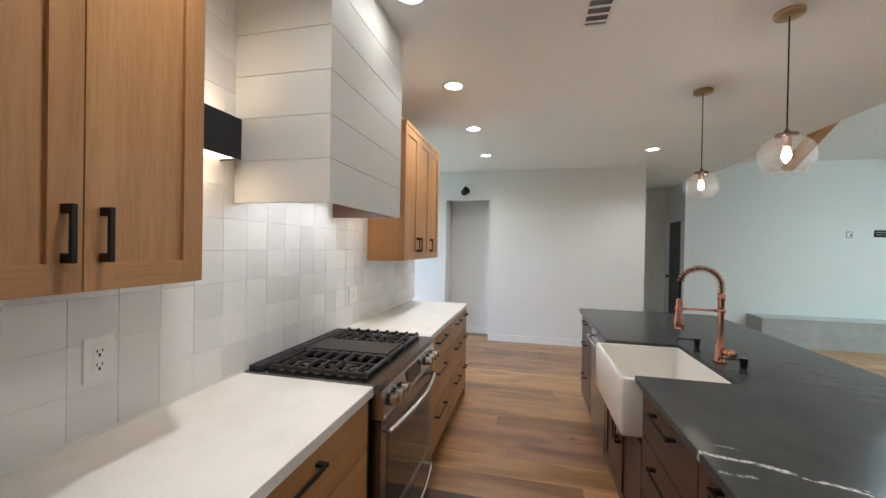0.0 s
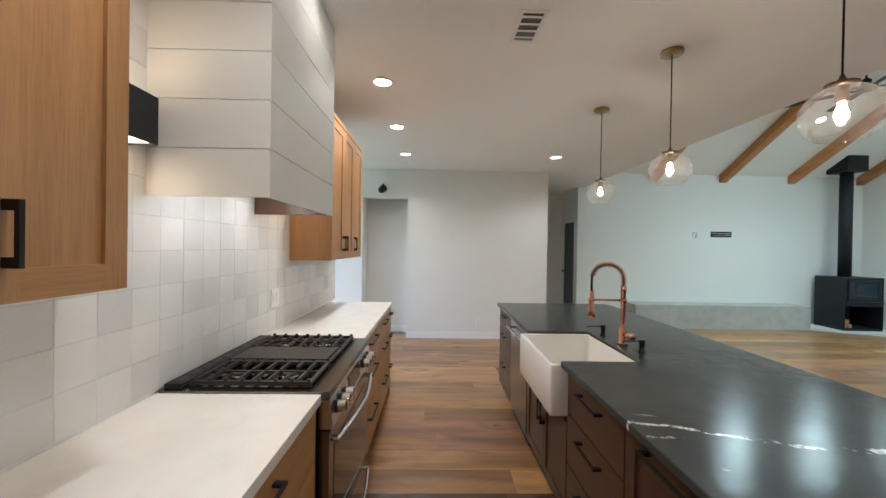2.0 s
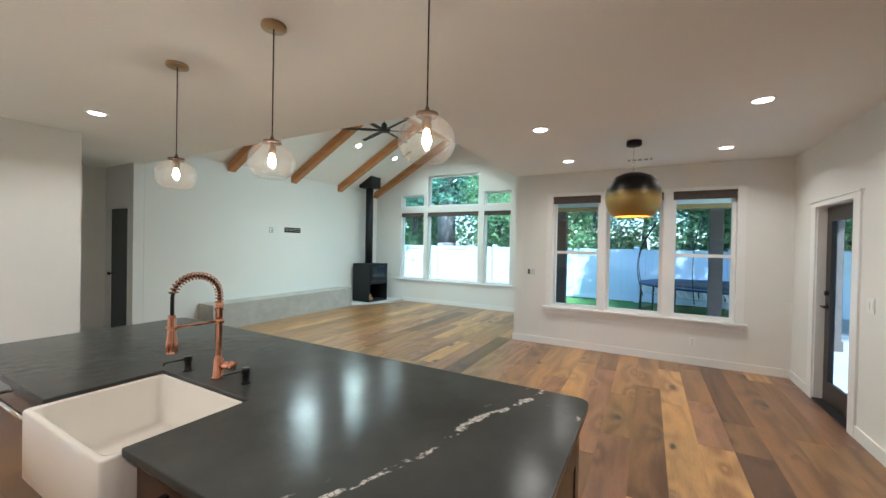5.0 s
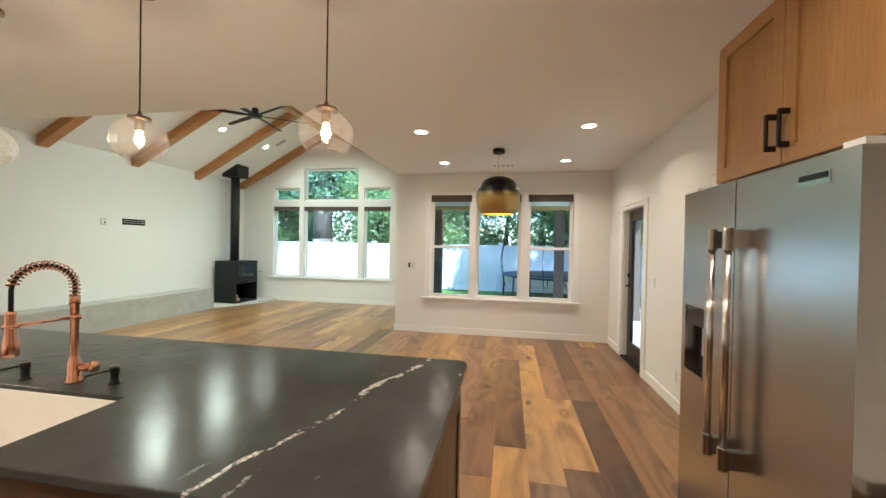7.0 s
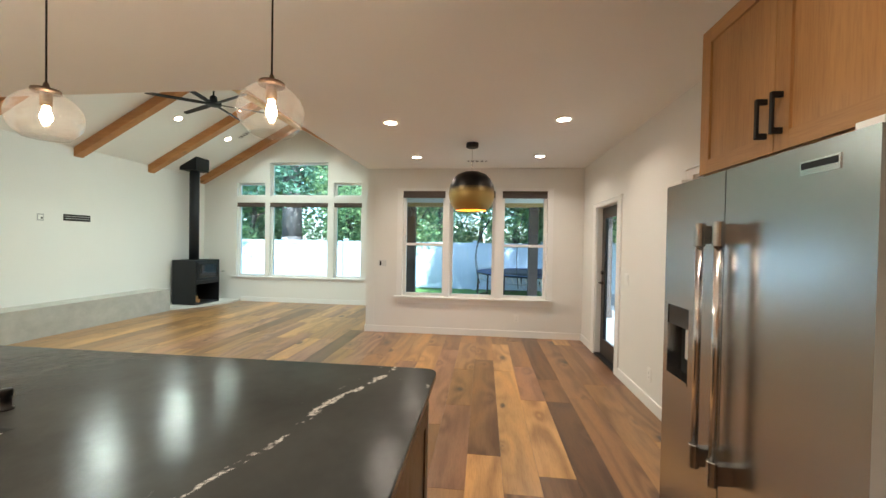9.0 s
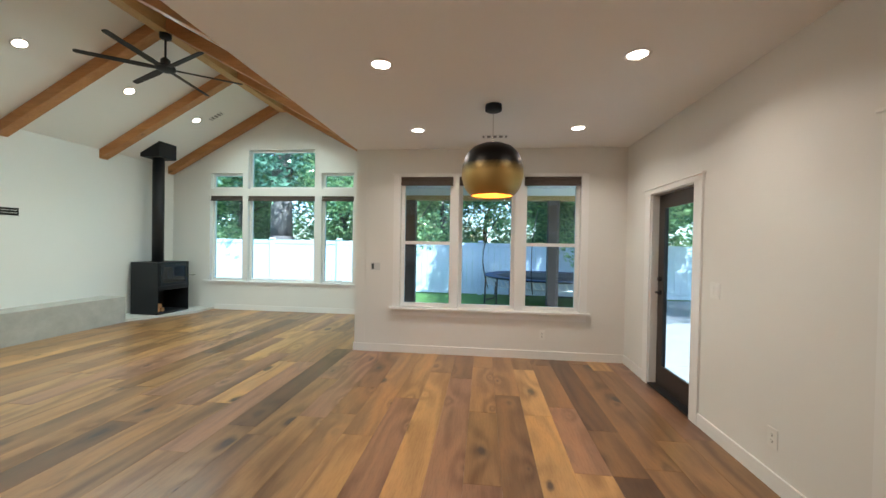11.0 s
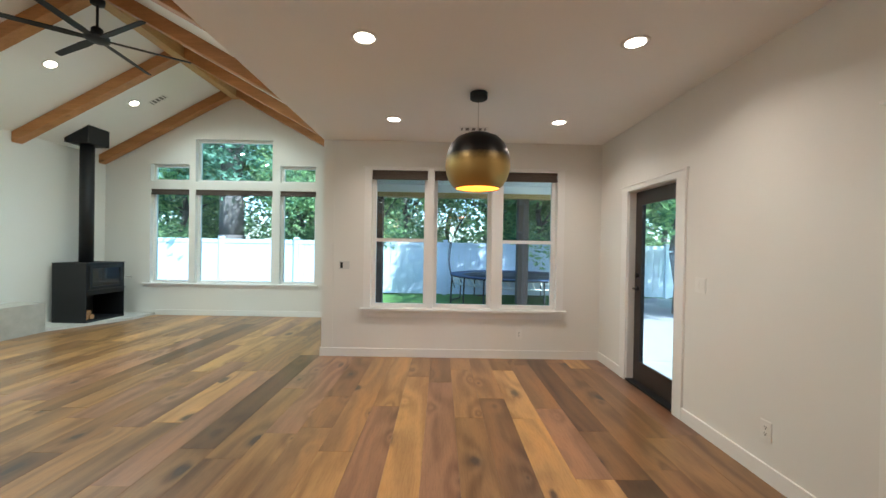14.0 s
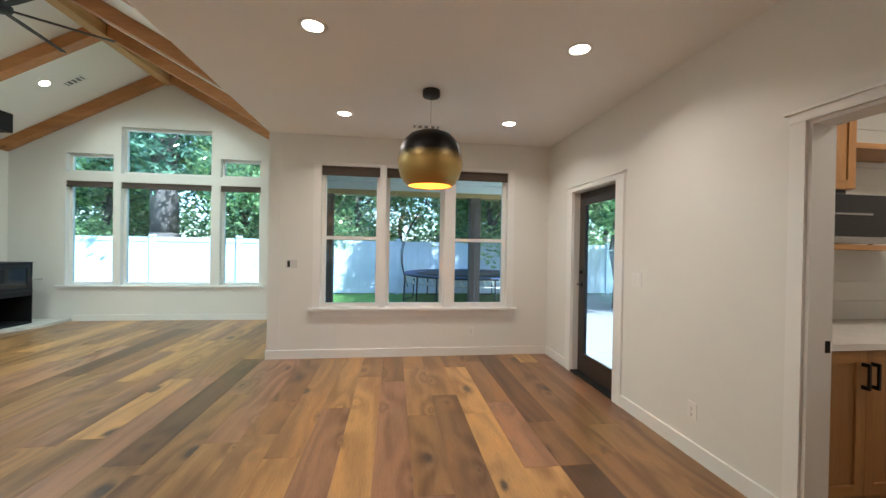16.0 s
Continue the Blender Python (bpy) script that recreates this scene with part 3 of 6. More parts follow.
def shaker(name, parent, axis, face, out, a0, a1, z0, z1, mat_up, mat_across, rail=0.06):
    """A framed door in a plane: axis is the one that it spans, face the carcass plane, out the sign of its outward side."""
    def slab(bm, b0, b1, lo, hi, d0, d1):
        f0, f1 = face + out * d0, face + out * d1
        return box(bm, f0, b0, lo, f1, b1, hi) if axis == "y" else box(bm, b0, f0, lo, b1, f1, hi)
    g = 0.0015
    a0, a1, z0, z1 = a0 + g, a1 - g, z0 + g, z1 - g
    door = part(name, slab(bmesh.new(), a0 + rail - 0.004, a1 - rail + 0.004, z0 + rail - 0.004, z1 - rail + 0.004, 0.001, 0.010), mat_up, parent)
    for b0, b1 in ((a0, a0 + rail), (a1 - rail, a1)):
        part("stile", soften(slab(bmesh.new(), b0, b1, z0, z1, 0.0005, 0.020), 0.0015, 1), mat_up, door)
    for lo, hi in ((z0, z0 + rail), (z1 - rail, z1)):
        part("rail", soften(slab(bmesh.new(), a0 + rail, a1 - rail, lo, hi, 0.0005, 0.0196), 0.0015, 1), mat_across, door)
    return door


def slab_front(name, parent, axis, face, out, a0, a1, z0, z1, mat):
    g = 0.0015
    f0, f1 = face + out * 0.0005, face + out * 0.020
    bm = B(f0, a0 + g, z0 + g, f1, a1 - g, z1 - g, 0.0018, 1) if axis == "y" else B(a0 + g, f0, z0 + g, a1 - g, f1, z1 - g, 0.0018, 1)
    return part(name, bm, mat, parent)


XF, XC = -0.612, -0.583      # carcass front, worktop edge


def upper(y0, y1, doors, label, handle_at):
    t = thing("upper_cabinet", (XW, y0, 1.385), label, "cabinet", "honey wall cabinets")
    part("body", B(XW + 0.012, y0 + 0.001, 1.385, -0.92, y1 - 0.001, 2.42, 0.001, 1), CAB, t)
    part("crown", B(XW + 0.012, y0, 2.42, -0.895, y1, 2.45, 0.002, 1), CAB_Y, t)
    for k in range(len(doors) - 1):
        d = shaker("door", t, "y", -0.92, 1, doors[k], doors[k + 1], 1.387, 2.418, CAB, CAB_Y)
        hy = doors[k + 1] - 0.035 if handle_at[k] == "+" else doors[k] + 0.035
        pull(d, (-0.90, hy, 1.450), (-0.90, hy, 1.570), (0.027, 0, 0), 0.0045)
    return t


upper(-0.30, 0.304, (-0.30, 0.002, 0.304), "honey alder wall cabinet beside the sconce run", "+-")
upper(0.306, 0.896, (0.306, 0.601, 0.896), "honey alder wall cabinet with two framed doors beside the hood", "+-")
upper(2.67, 3.72, (2.67, 3.02, 3.37, 3.72), "honey alder wall cabinet with three framed doors", "+--")


def base_unit(y0, y1, rows, label, end=None):
    t = thing("base_cabinet", (XW, y0, 0), label, "cabinet", "honey base cabinets")
    part("body", B(XW + 0.012, y0 + 0.001, 0.10, XF, y1 - 0.001, 0.893), CAB, t)
    part("kick", B(XW + 0.012, y0 + 0.001, 0.0, XF - 0.06, y1 - 0.001, 0.099), CAB_Y, t)
    for z0, z1 in rows:
        d = slab_front("drawer", t, "y", XF, 1, y0 + 0.002, y1 - 0.002, z0, z1, CAB_Y)
        c, half = (y0 + y1) / 2, max(0.05, min(0.15, (y1 - y0) * 0.2))
        z = z1 - 0.045 if z1 > 0.8 else z1 - 0.06
        pull(d, (XF + 0.02, c - half, z), (XF + 0.02, c + half, z), (0.032, 0, 0), 0.0045)
    return t


ROWS3 = [(0.105, 0.395), (0.40, 0.69), (0.695, 0.885)]
base_unit(-0.40, 0.36, ROWS3, "honey alder drawer cabinet near the corner")
base_unit(0.362, 1.372, ROWS3, "wide honey alder drawer cabinet beside the range")
base_unit(2.252, 2.95, ROWS3, "honey alder drawer cabinet beside the range")
base_unit(2.952, 3.50, ROWS3, "honey alder drawer cabinet in the run")
base_unit(3.502, 3.715, ROWS3, "narrow honey alder drawer cabinet at the run's end")
solid("end_panel", B(XW + 0.012, 3.7165, 0, XF + 0.02, 3.735, 0.893, 0.001, 1), CAB, "honey alder end panel of the base run", "panel")
top = soften(box(bmesh.new(), XW + 0.005, -1.085, 0.894, XC, 1.402, 0.93), 0.003, 2)
solid("worktop", top, QUARTZ, "white quartz worktop between corner and range", "worktop")
solid("worktop", B(XW + 0.005, 2.243, 0.894, XC, 3.745, 0.93, 0.003, 2), QUARTZ, "white quartz worktop beyond the range", "worktop")
solid("worktop", B(XC + 0.001, -1.085, 0.894, 0.80, -0.423, 0.93, 0.003, 2), QUARTZ, "white quartz worktop beside the fridge", "worktop")
t = thing("base_cabinet", (0.1, -1.0, 0), "honey alder base cabinet beside the fridge", "cabinet", "honey base cabinets")
part("body", B(XF + 0.03, YS + 0.002, 0.10, 0.798, -0.47, 0.893), CAB, t)
part("kick", B(XF + 0.03, YS + 0.002, 0.0, 0.798, -0.53, 0.099), CAB_X, t)
for a, b in ((-0.56, 0.10), (0.10, 0.796)):
    for z0, z1 in ROWS3:
        d = slab_front("drawer", t, "x", -0.47, 1, a, b, z0, z1, CAB_X)
        pull(d, ((a + b) / 2 - 0.1, -0.45, z1 - 0.05), ((a + b) / 2 + 0.1, -0.45, z1 - 0.05), (0, 0.032, 0), 0.0045)

# ---- kitchen: hood ----
HX, HY0, HY1, HZ = -0.757, 1.338, 2.163, 1.665
t = thing("range_hood", (XW, HY0, HZ), "white shiplap boxed range hood reaching the ceiling", "range hood")
part("carcass", B(XW + 0.001, HY0 + 0.012, HZ + 0.13, HX - 0.012, HY1 - 0.012, H - 0.002), SHIPLAP, t)
for b in ((HX - 0.022, HY0 + 0.0125, HX - 0.0125, HY1 - 0.0125), (XW + 0.012, HY0 + 0.0125, HX - 0.0225, HY0 + 0.020), (XW + 0.012, HY1 - 0.020, HX - 0.0225, HY1 - 0.0125)):
    part("liner", B(b[0], b[1], HZ + 0.002, b[2], b[3], HZ + 0.1295), DARK, t, "dark inner liner")
z = HZ
while z < H - 0.01:
    z1 = min(z + 0.1755, H - 0.001)
    for b in ((XW + 0.012, HY0, HX, HY0 + 0.012), (HX - 0.012, HY0 + 0.0125, HX, HY1 - 0.0125), (XW + 0.012, HY1 - 0.012, HX, HY1)):
        part("board", B(b[0], b[1], z + 0.0015, b[2], b[3], z1 - 0.0015, 0.0012, 1), SHIPLAP, t)
    z += 0.1755
insert = part("insert", B(XW + 0.02, HY0 + 0.03, HZ + 0.105, HX - 0.03, HY1 - 0.03, HZ + 0.1295, 0.004, 1), STEEL_DARK, t, "steel hood insert")
for ly in (HY0 + 0.2, HY1 - 0.2):
    part("hood_light", lathe(bmesh.new(), XW + 0.2, ly, [(0.028, HZ + 0.1005), (0.03, HZ + 0.1045)], 20, True), HOOD_LED, insert, "small lit hood lamp")
    lamp("hood_lamp", "AREA", (XW + 0.2, ly, HZ + 0.098), (XW + 0.2, ly, 0), 0.05, (1.0, 0.84, 0.66), 0.05, 160)

# ---- kitchen: sconces ----
def sconce(y):
    t = thing("wall_sconce", (XW, y, 1.9), "black box wall sconce lit up and down", "wall light", "black sconces")
    bm = box(bmesh.new(), XW + 0.012, y - 0.135, 1.825, -1.10, y - 0.131, 1.985)
    box(bm, XW + 0.012, y + 0.131, 1.825, -1.10, y + 0.135, 1.985)
    box(bm, -1.104, y - 0.131, 1.825, -1.10, y + 0.131, 1.985)
    part("shade", bm, BLACK_MATTE, t)
    part("diffuser", B(XW + 0.014, y - 0.13, 1.832, -1.105, y + 0.13, 1.978), STRIP, t, "glowing diffuser")
    lamp("sconce_down", "AREA", (-1.15, y, 1.822), (-1.15, y, 0), 0.11, (1.0, 0.72, 0.42), 0.08, 150)
    lamp("sconce_up", "AREA", (-1.15, y, 1.988), (-1.15, y, 3), 0.08, (1.0, 0.70, 0.38), 0.08, 150)


sconce(1.128)
sconce(2.415)


# ---- small wall plates ----
def plate(name, at, axis, out, w, h, label, category, slots):
    """A wall plate in the plane across axis; slots are dark or raised pieces (dx, dz, w, h, depth, dark)."""
    x, y, z = at
    t = thing(name, at, label, category)
    s = out

    def pad(da, dz, ww, hh, d0, d1, bevel):
        if axis == "x":
            return B(x + s * d0, y + da - ww / 2, z + dz - hh / 2, x + s * d1, y + da + ww / 2, z + dz + hh / 2, bevel, 1)
        return B(x + da - ww / 2, y + s * d0, z + dz - hh / 2, x + da + ww / 2, y + s * d1, z + dz + hh / 2, bevel, 1)
    part("cover", pad(0, 0, w, h, 0.0005, 0.006, 0.0015), PLASTIC, t)
    for da, dz, ww, hh, d, dark in slots:
        part("slot" if dark else "rocker", pad(da, dz, ww, hh, 0.004, d, 0.0005), BLACK if dark else PLASTIC, t)
    return t


OUTLET = [(0, 0.02, 0.034, 0.03, 0.0075, False), (0, -0.02, 0.034, 0.03, 0.0075, False)] + \
         [(dx, dz + s, w, 0.009, 0.0079, True) for s in (0.02, -0.02) for dx, dz, w in ((-0.007, 0.003, 0.003), (0.007, 0.003, 0.003), (0, -0.009, 0.006))]
ROCK1 = [(0, 0, 0.034, 0.066, 0.009, False)]
ROCK2 = [(-0.024, 0, 0.034, 0.066, 0.009, False), (0.024, 0, 0.034, 0.066, 0.009, False)]
plate("wall_outlet", (XW + 0.0105, 0.835, 1.155), "x", 1, 0.078, 0.125, "white double power outlet on the tiles", "outlet", OUTLET)
plate("light_switch", (XW + 0.0105, 2.43, 1.15), "x", 1, 0.118, 0.118, "white double rocker switch on the tiles", "switch", ROCK2)
plate("wall_outlet", (XD, -0.07, 0.31), "x", -1, 0.075, 0.12, "white power outlet under the dining window", "outlet", OUTLET)
wall_control = plate("thermostat", (XD, 2.165, 1.155), "x", -1, 0.13, 0.10, "white wall control with a small dark display", "thermostat", [(0.035, 0.0, 0.03, 0.075, 0.009, True)])
plate("light_switch", (4.225, YS, 1.145), "y", 1, 0.118, 0.12, "white double rocker switch beside the glazed door", "switch", ROCK2)
plate("wall_outlet", (3.615, YS, 0.31), "y", 1, 0.078, 0.12, "white power outlet low on the south wall", "outlet", OUTLET)
media_box = plate("wall_outlet", (5.095, YN, 1.81), "y", -1, 0.09, 0.11, "white recessed media outlet on the living wall", "outlet", [(0.0, 0.0, 0.06, 0.075, 0.008, False), (0.015, -0.01, 0.022, 0.03, 0.0095, True)])
plate("wall_outlet", (0.56, 6.06, 0.27), "y", -1, 0.075, 0.12, "white power outlet low on the far wall", "outlet", OUTLET)
GREY_BOX = material("grey_box", (0.40, 0.40, 0.39), 0.5)
for piece in media_box.children:
    if piece.name.startswith("cover"):
        piece.data.materials[0] = GREY_BOX
# white cover coloured grey, for the shading that sets it off the wall
for piece in wall_control.children:
    if piece.name.startswith("cover"):
        piece.data.materials[0] = material("control_grey", (0.60, 0.60, 0.59), 0.4)
t = thing("media_vent", (5.63, YN, 1.83), "black slotted wall vent above the bench", "vent")
part("frame", B(5.42, YN - 0.008, 1.775, 5.845, YN - 0.001, 1.885, 0.002, 1), BLACK, t)
for k in range(5):
    for j in range(4):
        part("slat", B(5.44 + 0.1 * j, YN - 0.013, 1.79 + 0.019 * k, 5.525 + 0.1 * j, YN - 0.0075, 1.798 + 0.019 * k), PLASTIC if k % 2 else BLACK, t)


VENT_GREY = material("vent_grey", (0.17, 0.165, 0.16), 0.6)


def ceiling_vent(x, y, z, wx, wy, along, turn=None):
    t = thing("ceiling_vent", (x, y, z), "white louvred ceiling air vent", "vent", "air vents")
    bm = box(bmesh.new(), x - wx / 2, y - wy / 2, z - 0.006, x + wx / 2, y - wy / 2 + 0.02, z - 0.0005)
    box(bm, x - wx / 2, y + wy / 2 - 0.02, z - 0.006, x + wx / 2, y + wy / 2, z - 0.0005)
    box(bm, x - wx / 2, y - wy / 2 + 0.02, z - 0.006, x - wx / 2 + 0.02, y + wy / 2 - 0.02, z - 0.0005)
    box(bm, x + wx / 2 - 0.02, y - wy / 2 + 0.02, z - 0.006, x + wx / 2, y + wy / 2 - 0.02, z - 0.0005)
    if turn:
        bm.transform(turn)
    part("frame", bm, TRIM, t)
    bm = box(bmesh.new(), x - wx / 2 + 0.02, y - wy / 2 + 0.02, z - 0.0015, x + wx / 2 - 0.02, y + wy / 2 - 0.02, z - 0.0007)
    if turn:
        bm.transform(turn)
    part("backing", bm, VENT_GREY, t)
    n = 4
    for k in range(n):
        if along == "y":
            c = y - wy / 2 + 0.02 + (wy - 0.04) * (k + 0.5) / n
            w = (wy - 0.04) / n * 0.42
            bm = prism(bmesh.new(), [(c - w / 2, z - 0.009), (c + w / 2, z - 0.004), (c + w / 2, z - 0.0025), (c - w / 2, z - 0.0075)], "x", x - wx / 2 + 0.02, x + wx / 2 - 0.02)
        else:
            c = x - wx / 2 + 0.02 + (wx - 0.04) * (k + 0.5) / n
            w = (wx - 0.04) / n * 0.42
            bm = prism(bmesh.new(), [(c - w / 2, z - 0.009), (c + w / 2, z - 0.004), (c + w / 2, z - 0.0025), (c - w / 2, z - 0.0075)], "y", y - wy / 2 + 0.02, y + wy / 2 - 0.02)
        if turn:
            bm.transform(turn)
        part("slat", bm, TRIM, t)


ceiling_vent(0.345, 2.07, H, 0.15, 0.30, "y")
ceiling_vent(5.53, 0.60, H, 0.14, 0.32, "y")
vy = 5.9
vt = Matrix.Translation((7.85, vy, vault_z(vy))) @ Matrix.Rotation(-math.atan(SLOPE), 4, "X") @ Matrix.Translation((-7.85, -vy, -vault_z(vy)))
ceiling_vent(7.85, vy, vault_z(vy), 0.14, 0.30, "y", vt)

# ---- kitchen: range ----
RY0, RY1, RX = 1.41, 2.237, -0.565
t = thing("gas_range", (XW, RY0, 0), "black stainless slide-in gas range with cast iron grates", "range")
part("body", B(XW + 0.03, RY0 + 0.003, 0.06, RX - 0.03, RY1 - 0.003, 0.905), STEEL_DARK, t)
for k, (fx, fy) in enumerate(((XW + 0.08, RY0 + 0.05), (XW + 0.08, RY1 - 0.05), (RX - 0.1, RY0 + 0.05), (RX - 0.1, RY1 - 0.05))):
    part("foot", rod(bmesh.new(), (fx, fy, 0), (fx, fy, 0.061), 0.018), BLACK, t)
part("cooktop", B(XW + 0.015, RY0 - 0.004, 0.9065, RX + 0.012, RY1 + 0.004, 0.937, 0.004, 2), STEEL_DARK, t)
part("burner_pan", B(XW + 0.05, RY0 + 0.03, 0.9372, RX - 0.055, RY1 - 0.03, 0.940, 0.001, 1), material("polished_pan", (0.13, 0.12, 0.11), 0.16, 1.0), t, "polished burner pan")
front = prism(bmesh.new(), [(RX - 0.03, 0.79), (RX + 0.022, 0.79), (RX + 0.026, 0.81), (RX + 0.012, 0.906), (RX - 0.03, 0.906)], "y", RY0, RY1)
panel = part("control_panel", soften(front, 0.002, 1), brushed("panel_steel", (0.60, 0.575, 0.55), (0.15, 4, 0.15)), t, "brushed steel control panel")
part("display", prism(bmesh.new(), [(RX + 0.0245, 0.822), (RX + 0.0262, 0.822), (RX + 0.0172, 0.892), (RX + 0.0150, 0.892)], "y", RY0 + 0.30, RY1 - 0.30), OVEN_GLASS, panel)
for ky in (0.07, 0.14, 0.21, 0.617, 0.687, 0.757):
    k0 = Vector((RX + 0.019, RY0 + ky, 0.853))
    kb = rod(bmesh.new(), k0, k0 + Vector((0.012, 0, 0.0015)), 0.026, 0.024, 20)
    knob = part("knob", kb, BLACK, panel, "polished knob", True)
    kb = rod(bmesh.new(), k0 + Vector((0.012, 0, 0.0015)), k0 + Vector((0.042, 0, 0.005)), 0.024, 0.021, 20)
    kx = k0 + Vector((0.042, 0, 0.005))
    box(kb, kx.x - 0.004, kx.y - 0.005, kx.z - 0.019, kx.x + 0.008, kx.y + 0.005, kx.z + 0.019)
    part("knob_grip", kb, CHROME, panel)
door = part("oven_door", B(RX - 0.029, RY0 + 0.004, 0.255, RX + 0.012, RY1 - 0.004, 0.782, 0.004, 2), STEEL_DARK, t)
part("oven_window", B(RX + 0.0115, RY0 + 0.075, 0.315, RX + 0.014, RY1 - 0.075, 0.70, 0.001, 1), OVEN_GLASS, door)


def bow_handle(parent, y0, y1, z, x, sag, r=0.012):
    pts = []
    for i in range(17):
        u = i / 16
        pts.append((x + 0.022 + sag * math.sin(math.pi * u), y0 + (y1 - y0) * u, z))
    part("handle", tube(bmesh.new(), pts, r, 12), CHROME, parent, "curved steel handle", True)
    for yb in (y0 + 0.012, y1 - 0.012):
        part("bracket", rod(bmesh.new(), (x - 0.002, yb, z), (x + 0.026, yb, z), r * 1.1), CHROME, parent)


bow_handle(door, RY0 + 0.04, RY1 - 0.04, 0.735, RX + 0.012, 0.035)
drawer = part("warming_drawer", B(RX - 0.029, RY0 + 0.004, 0.075, RX + 0.012, RY1 - 0.004, 0.247, 0.004, 2), STEEL_DARK, t)
bow_handle(drawer, RY0 + 0.08, RY1 - 0.08, 0.205, RX + 0.012, 0.03, 0.009)
GX0, GX1 = XW + 0.105, RX - 0.070
for g0, g1 in ((RY0 + 0.035, RY0 + 0.297), (RY0 + 0.299, RY1 - 0.299), (RY1 - 0.297, RY1 - 0.035)):
    bm = bmesh.new()
    middle = RY0 + 0.2 < g0 < RY1 - 0.4
    for yy in (g0, g1 - 0.014):
        box(bm, GX0, yy, 0.946, GX1, yy + 0.014, 0.962)
    for xx in (GX0, GX1 - 0.014):
        box(bm, xx, g0 + 0.014, 0.947, xx + 0.014, g1 - 0.014, 0.961)
    for xx in (GX0, GX1 - 0.016):
        for yy in (g0, g1 - 0.016):
            box(bm, xx, yy, 0.9402, xx + 0.016, yy + 0.016, 0.947)
    if not middle:
        box(bm, GX0 + 0.014, (g0 + g1) / 2 - 0.006, 0.948, GX1 - 0.014, (g0 + g1) / 2 + 0.006, 0.961)
        for n in range(1, 8):
            xx = GX0 + (GX1 - GX0) * n / 8 - 0.005
            reach = 0.075 if n in (2, 6) else (g1 - g0) / 2 - 0.02
            box(bm, xx, g0 + 0.014, 0.950, xx + 0.010, g0 + 0.014 + reach, 0.965)
            box(bm, xx, g1 - 0.014 - reach, 0.950, xx + 0.010, g1 - 0.014, 0.965)
    for n in range(8):
        xx = GX0 + 0.004 + (GX1 - GX0 - 0.022) * n / 7
        box(bm, xx, g0 + 0.001, 0.9615, xx + 0.013, g0 + 0.013, 0.971)
        if g1 > RY1 - 0.1:
            box(bm, xx, g1 - 0.013, 0.9615, xx + 0.013, g1 - 0.001, 0.971)
    part("grate", soften(bm, 0.002, 1), IRON, t, "cast iron grate")
mid0, mid1 = RY0 + 0.31, RY1 - 0.31
gr = B(GX0 + 0.02, mid0 + 0.005, 0.9525, GX1 - 0.02, mid1 - 0.005, 0.9665, 0.004, 1)
part("griddle", gr, IRON, t, "black griddle plate")
for bx, by in ((GX0 + 0.13, RY0 + 0.165), (GX1 - 0.13, RY0 + 0.165), (GX0 + 0.13, RY1 - 0.165), (GX1 - 0.13, RY1 - 0.165)):
    b = lathe(bmesh.new(), bx, by, [(0.045, 0.9402), (0.045, 0.947), (0.032, 0.948)], 24, True)
    bn = part("burner", b, CHROME, t, "polished burner ring", True)
    part("burner_cap", lathe(bmesh.new(), bx, by, [(0.031, 0.9482), (0.031, 0.954), (0.026, 0.956)], 24, True), IRON, bn, "", True)
trim = part("rear_trim", B(XW + 0.02, RY0 + 0.02, 0.9373, XW + 0.085, RY1 - 0.02, 0.955, 0.003, 1), BLACK_MATTE, t, "slotted rear vent trim")
for n in range(9):
    yy = RY0 + 0.05 + (RY1 - RY0 - 0.1) * n / 9
    part("vent_slot", B(XW + 0.04, yy, 0.9545, XW + 0.066, yy + 0.062, 0.9558), BLACK, trim)
# near-black strip put into the open gap, for the shade in it
solid("filler_strip", B(XW + 0.03, 1.374, 0.0, XF + 0.012, 1.406, 0.892), DARK_GAP, "dark strip standing for the shaded gap beside the range", "filler")

# ---- kitchen: island ----
IX0, IX1, IY0, IY1, IZ = 0.505, 1.675, 0.683, 3.90, 0.915
SX0, SX1, SY0, SY1 = 0.545, 0.925, 1.90, 2.585     # sink opening


def island_top():
    bm, r, n = bmesh.new(), 0.055, 7
    outer = []
    for cx, cy, a0 in ((IX1 - r, IY0 + r, -90), (IX1 - r, IY1 - r, 0), (IX0 + 0.012, IY1 - 0.012, 90)):
        rr = r if cx > 1 else 0.012
        for i in range(n + 1):
            ang = radians(a0 + 90 * i / n)
            outer.append((cx + rr * math.cos(ang), cy + rr * math.sin(ang)))
    notch = [(IX0, SY1), (SX1, SY1), (SX1, SY0), (IX0, SY0)]
    outer += notch
    outer += [(IX0, IY0 + 0.012), (IX0 + 0.012, IY0)]
    prism(bm, outer, "z", IZ - 0.032, IZ)
    rim = [e for e in bm.edges if abs(e.verts[0].co.z - e.verts[1].co.z) < 1e-6]
    bmesh.ops.bevel(bm, geom=rim, offset=0.005, segments=2, profile=0.5, affect="EDGES")
    return bm


solid("island_worktop", island_top(), STONE, "dark leathered soapstone island top with white veins", "worktop")
FX = 0.555


def island_unit(y0, y1, label, back=1.36):
    t = thing("island_cabinet", (FX, y0, 0), label, "cabinet", "dark island cabinets")
    part("body", B(FX, y0 + 0.001, 0.10, back, y1 - 0.001, IZ - 0.033), DARK, t)
    part("kick", B(FX + 0.06, y0 + 0.001, 0, back - 0.02, y1 - 0.001, 0.099), DARK_Y, t)
    return t


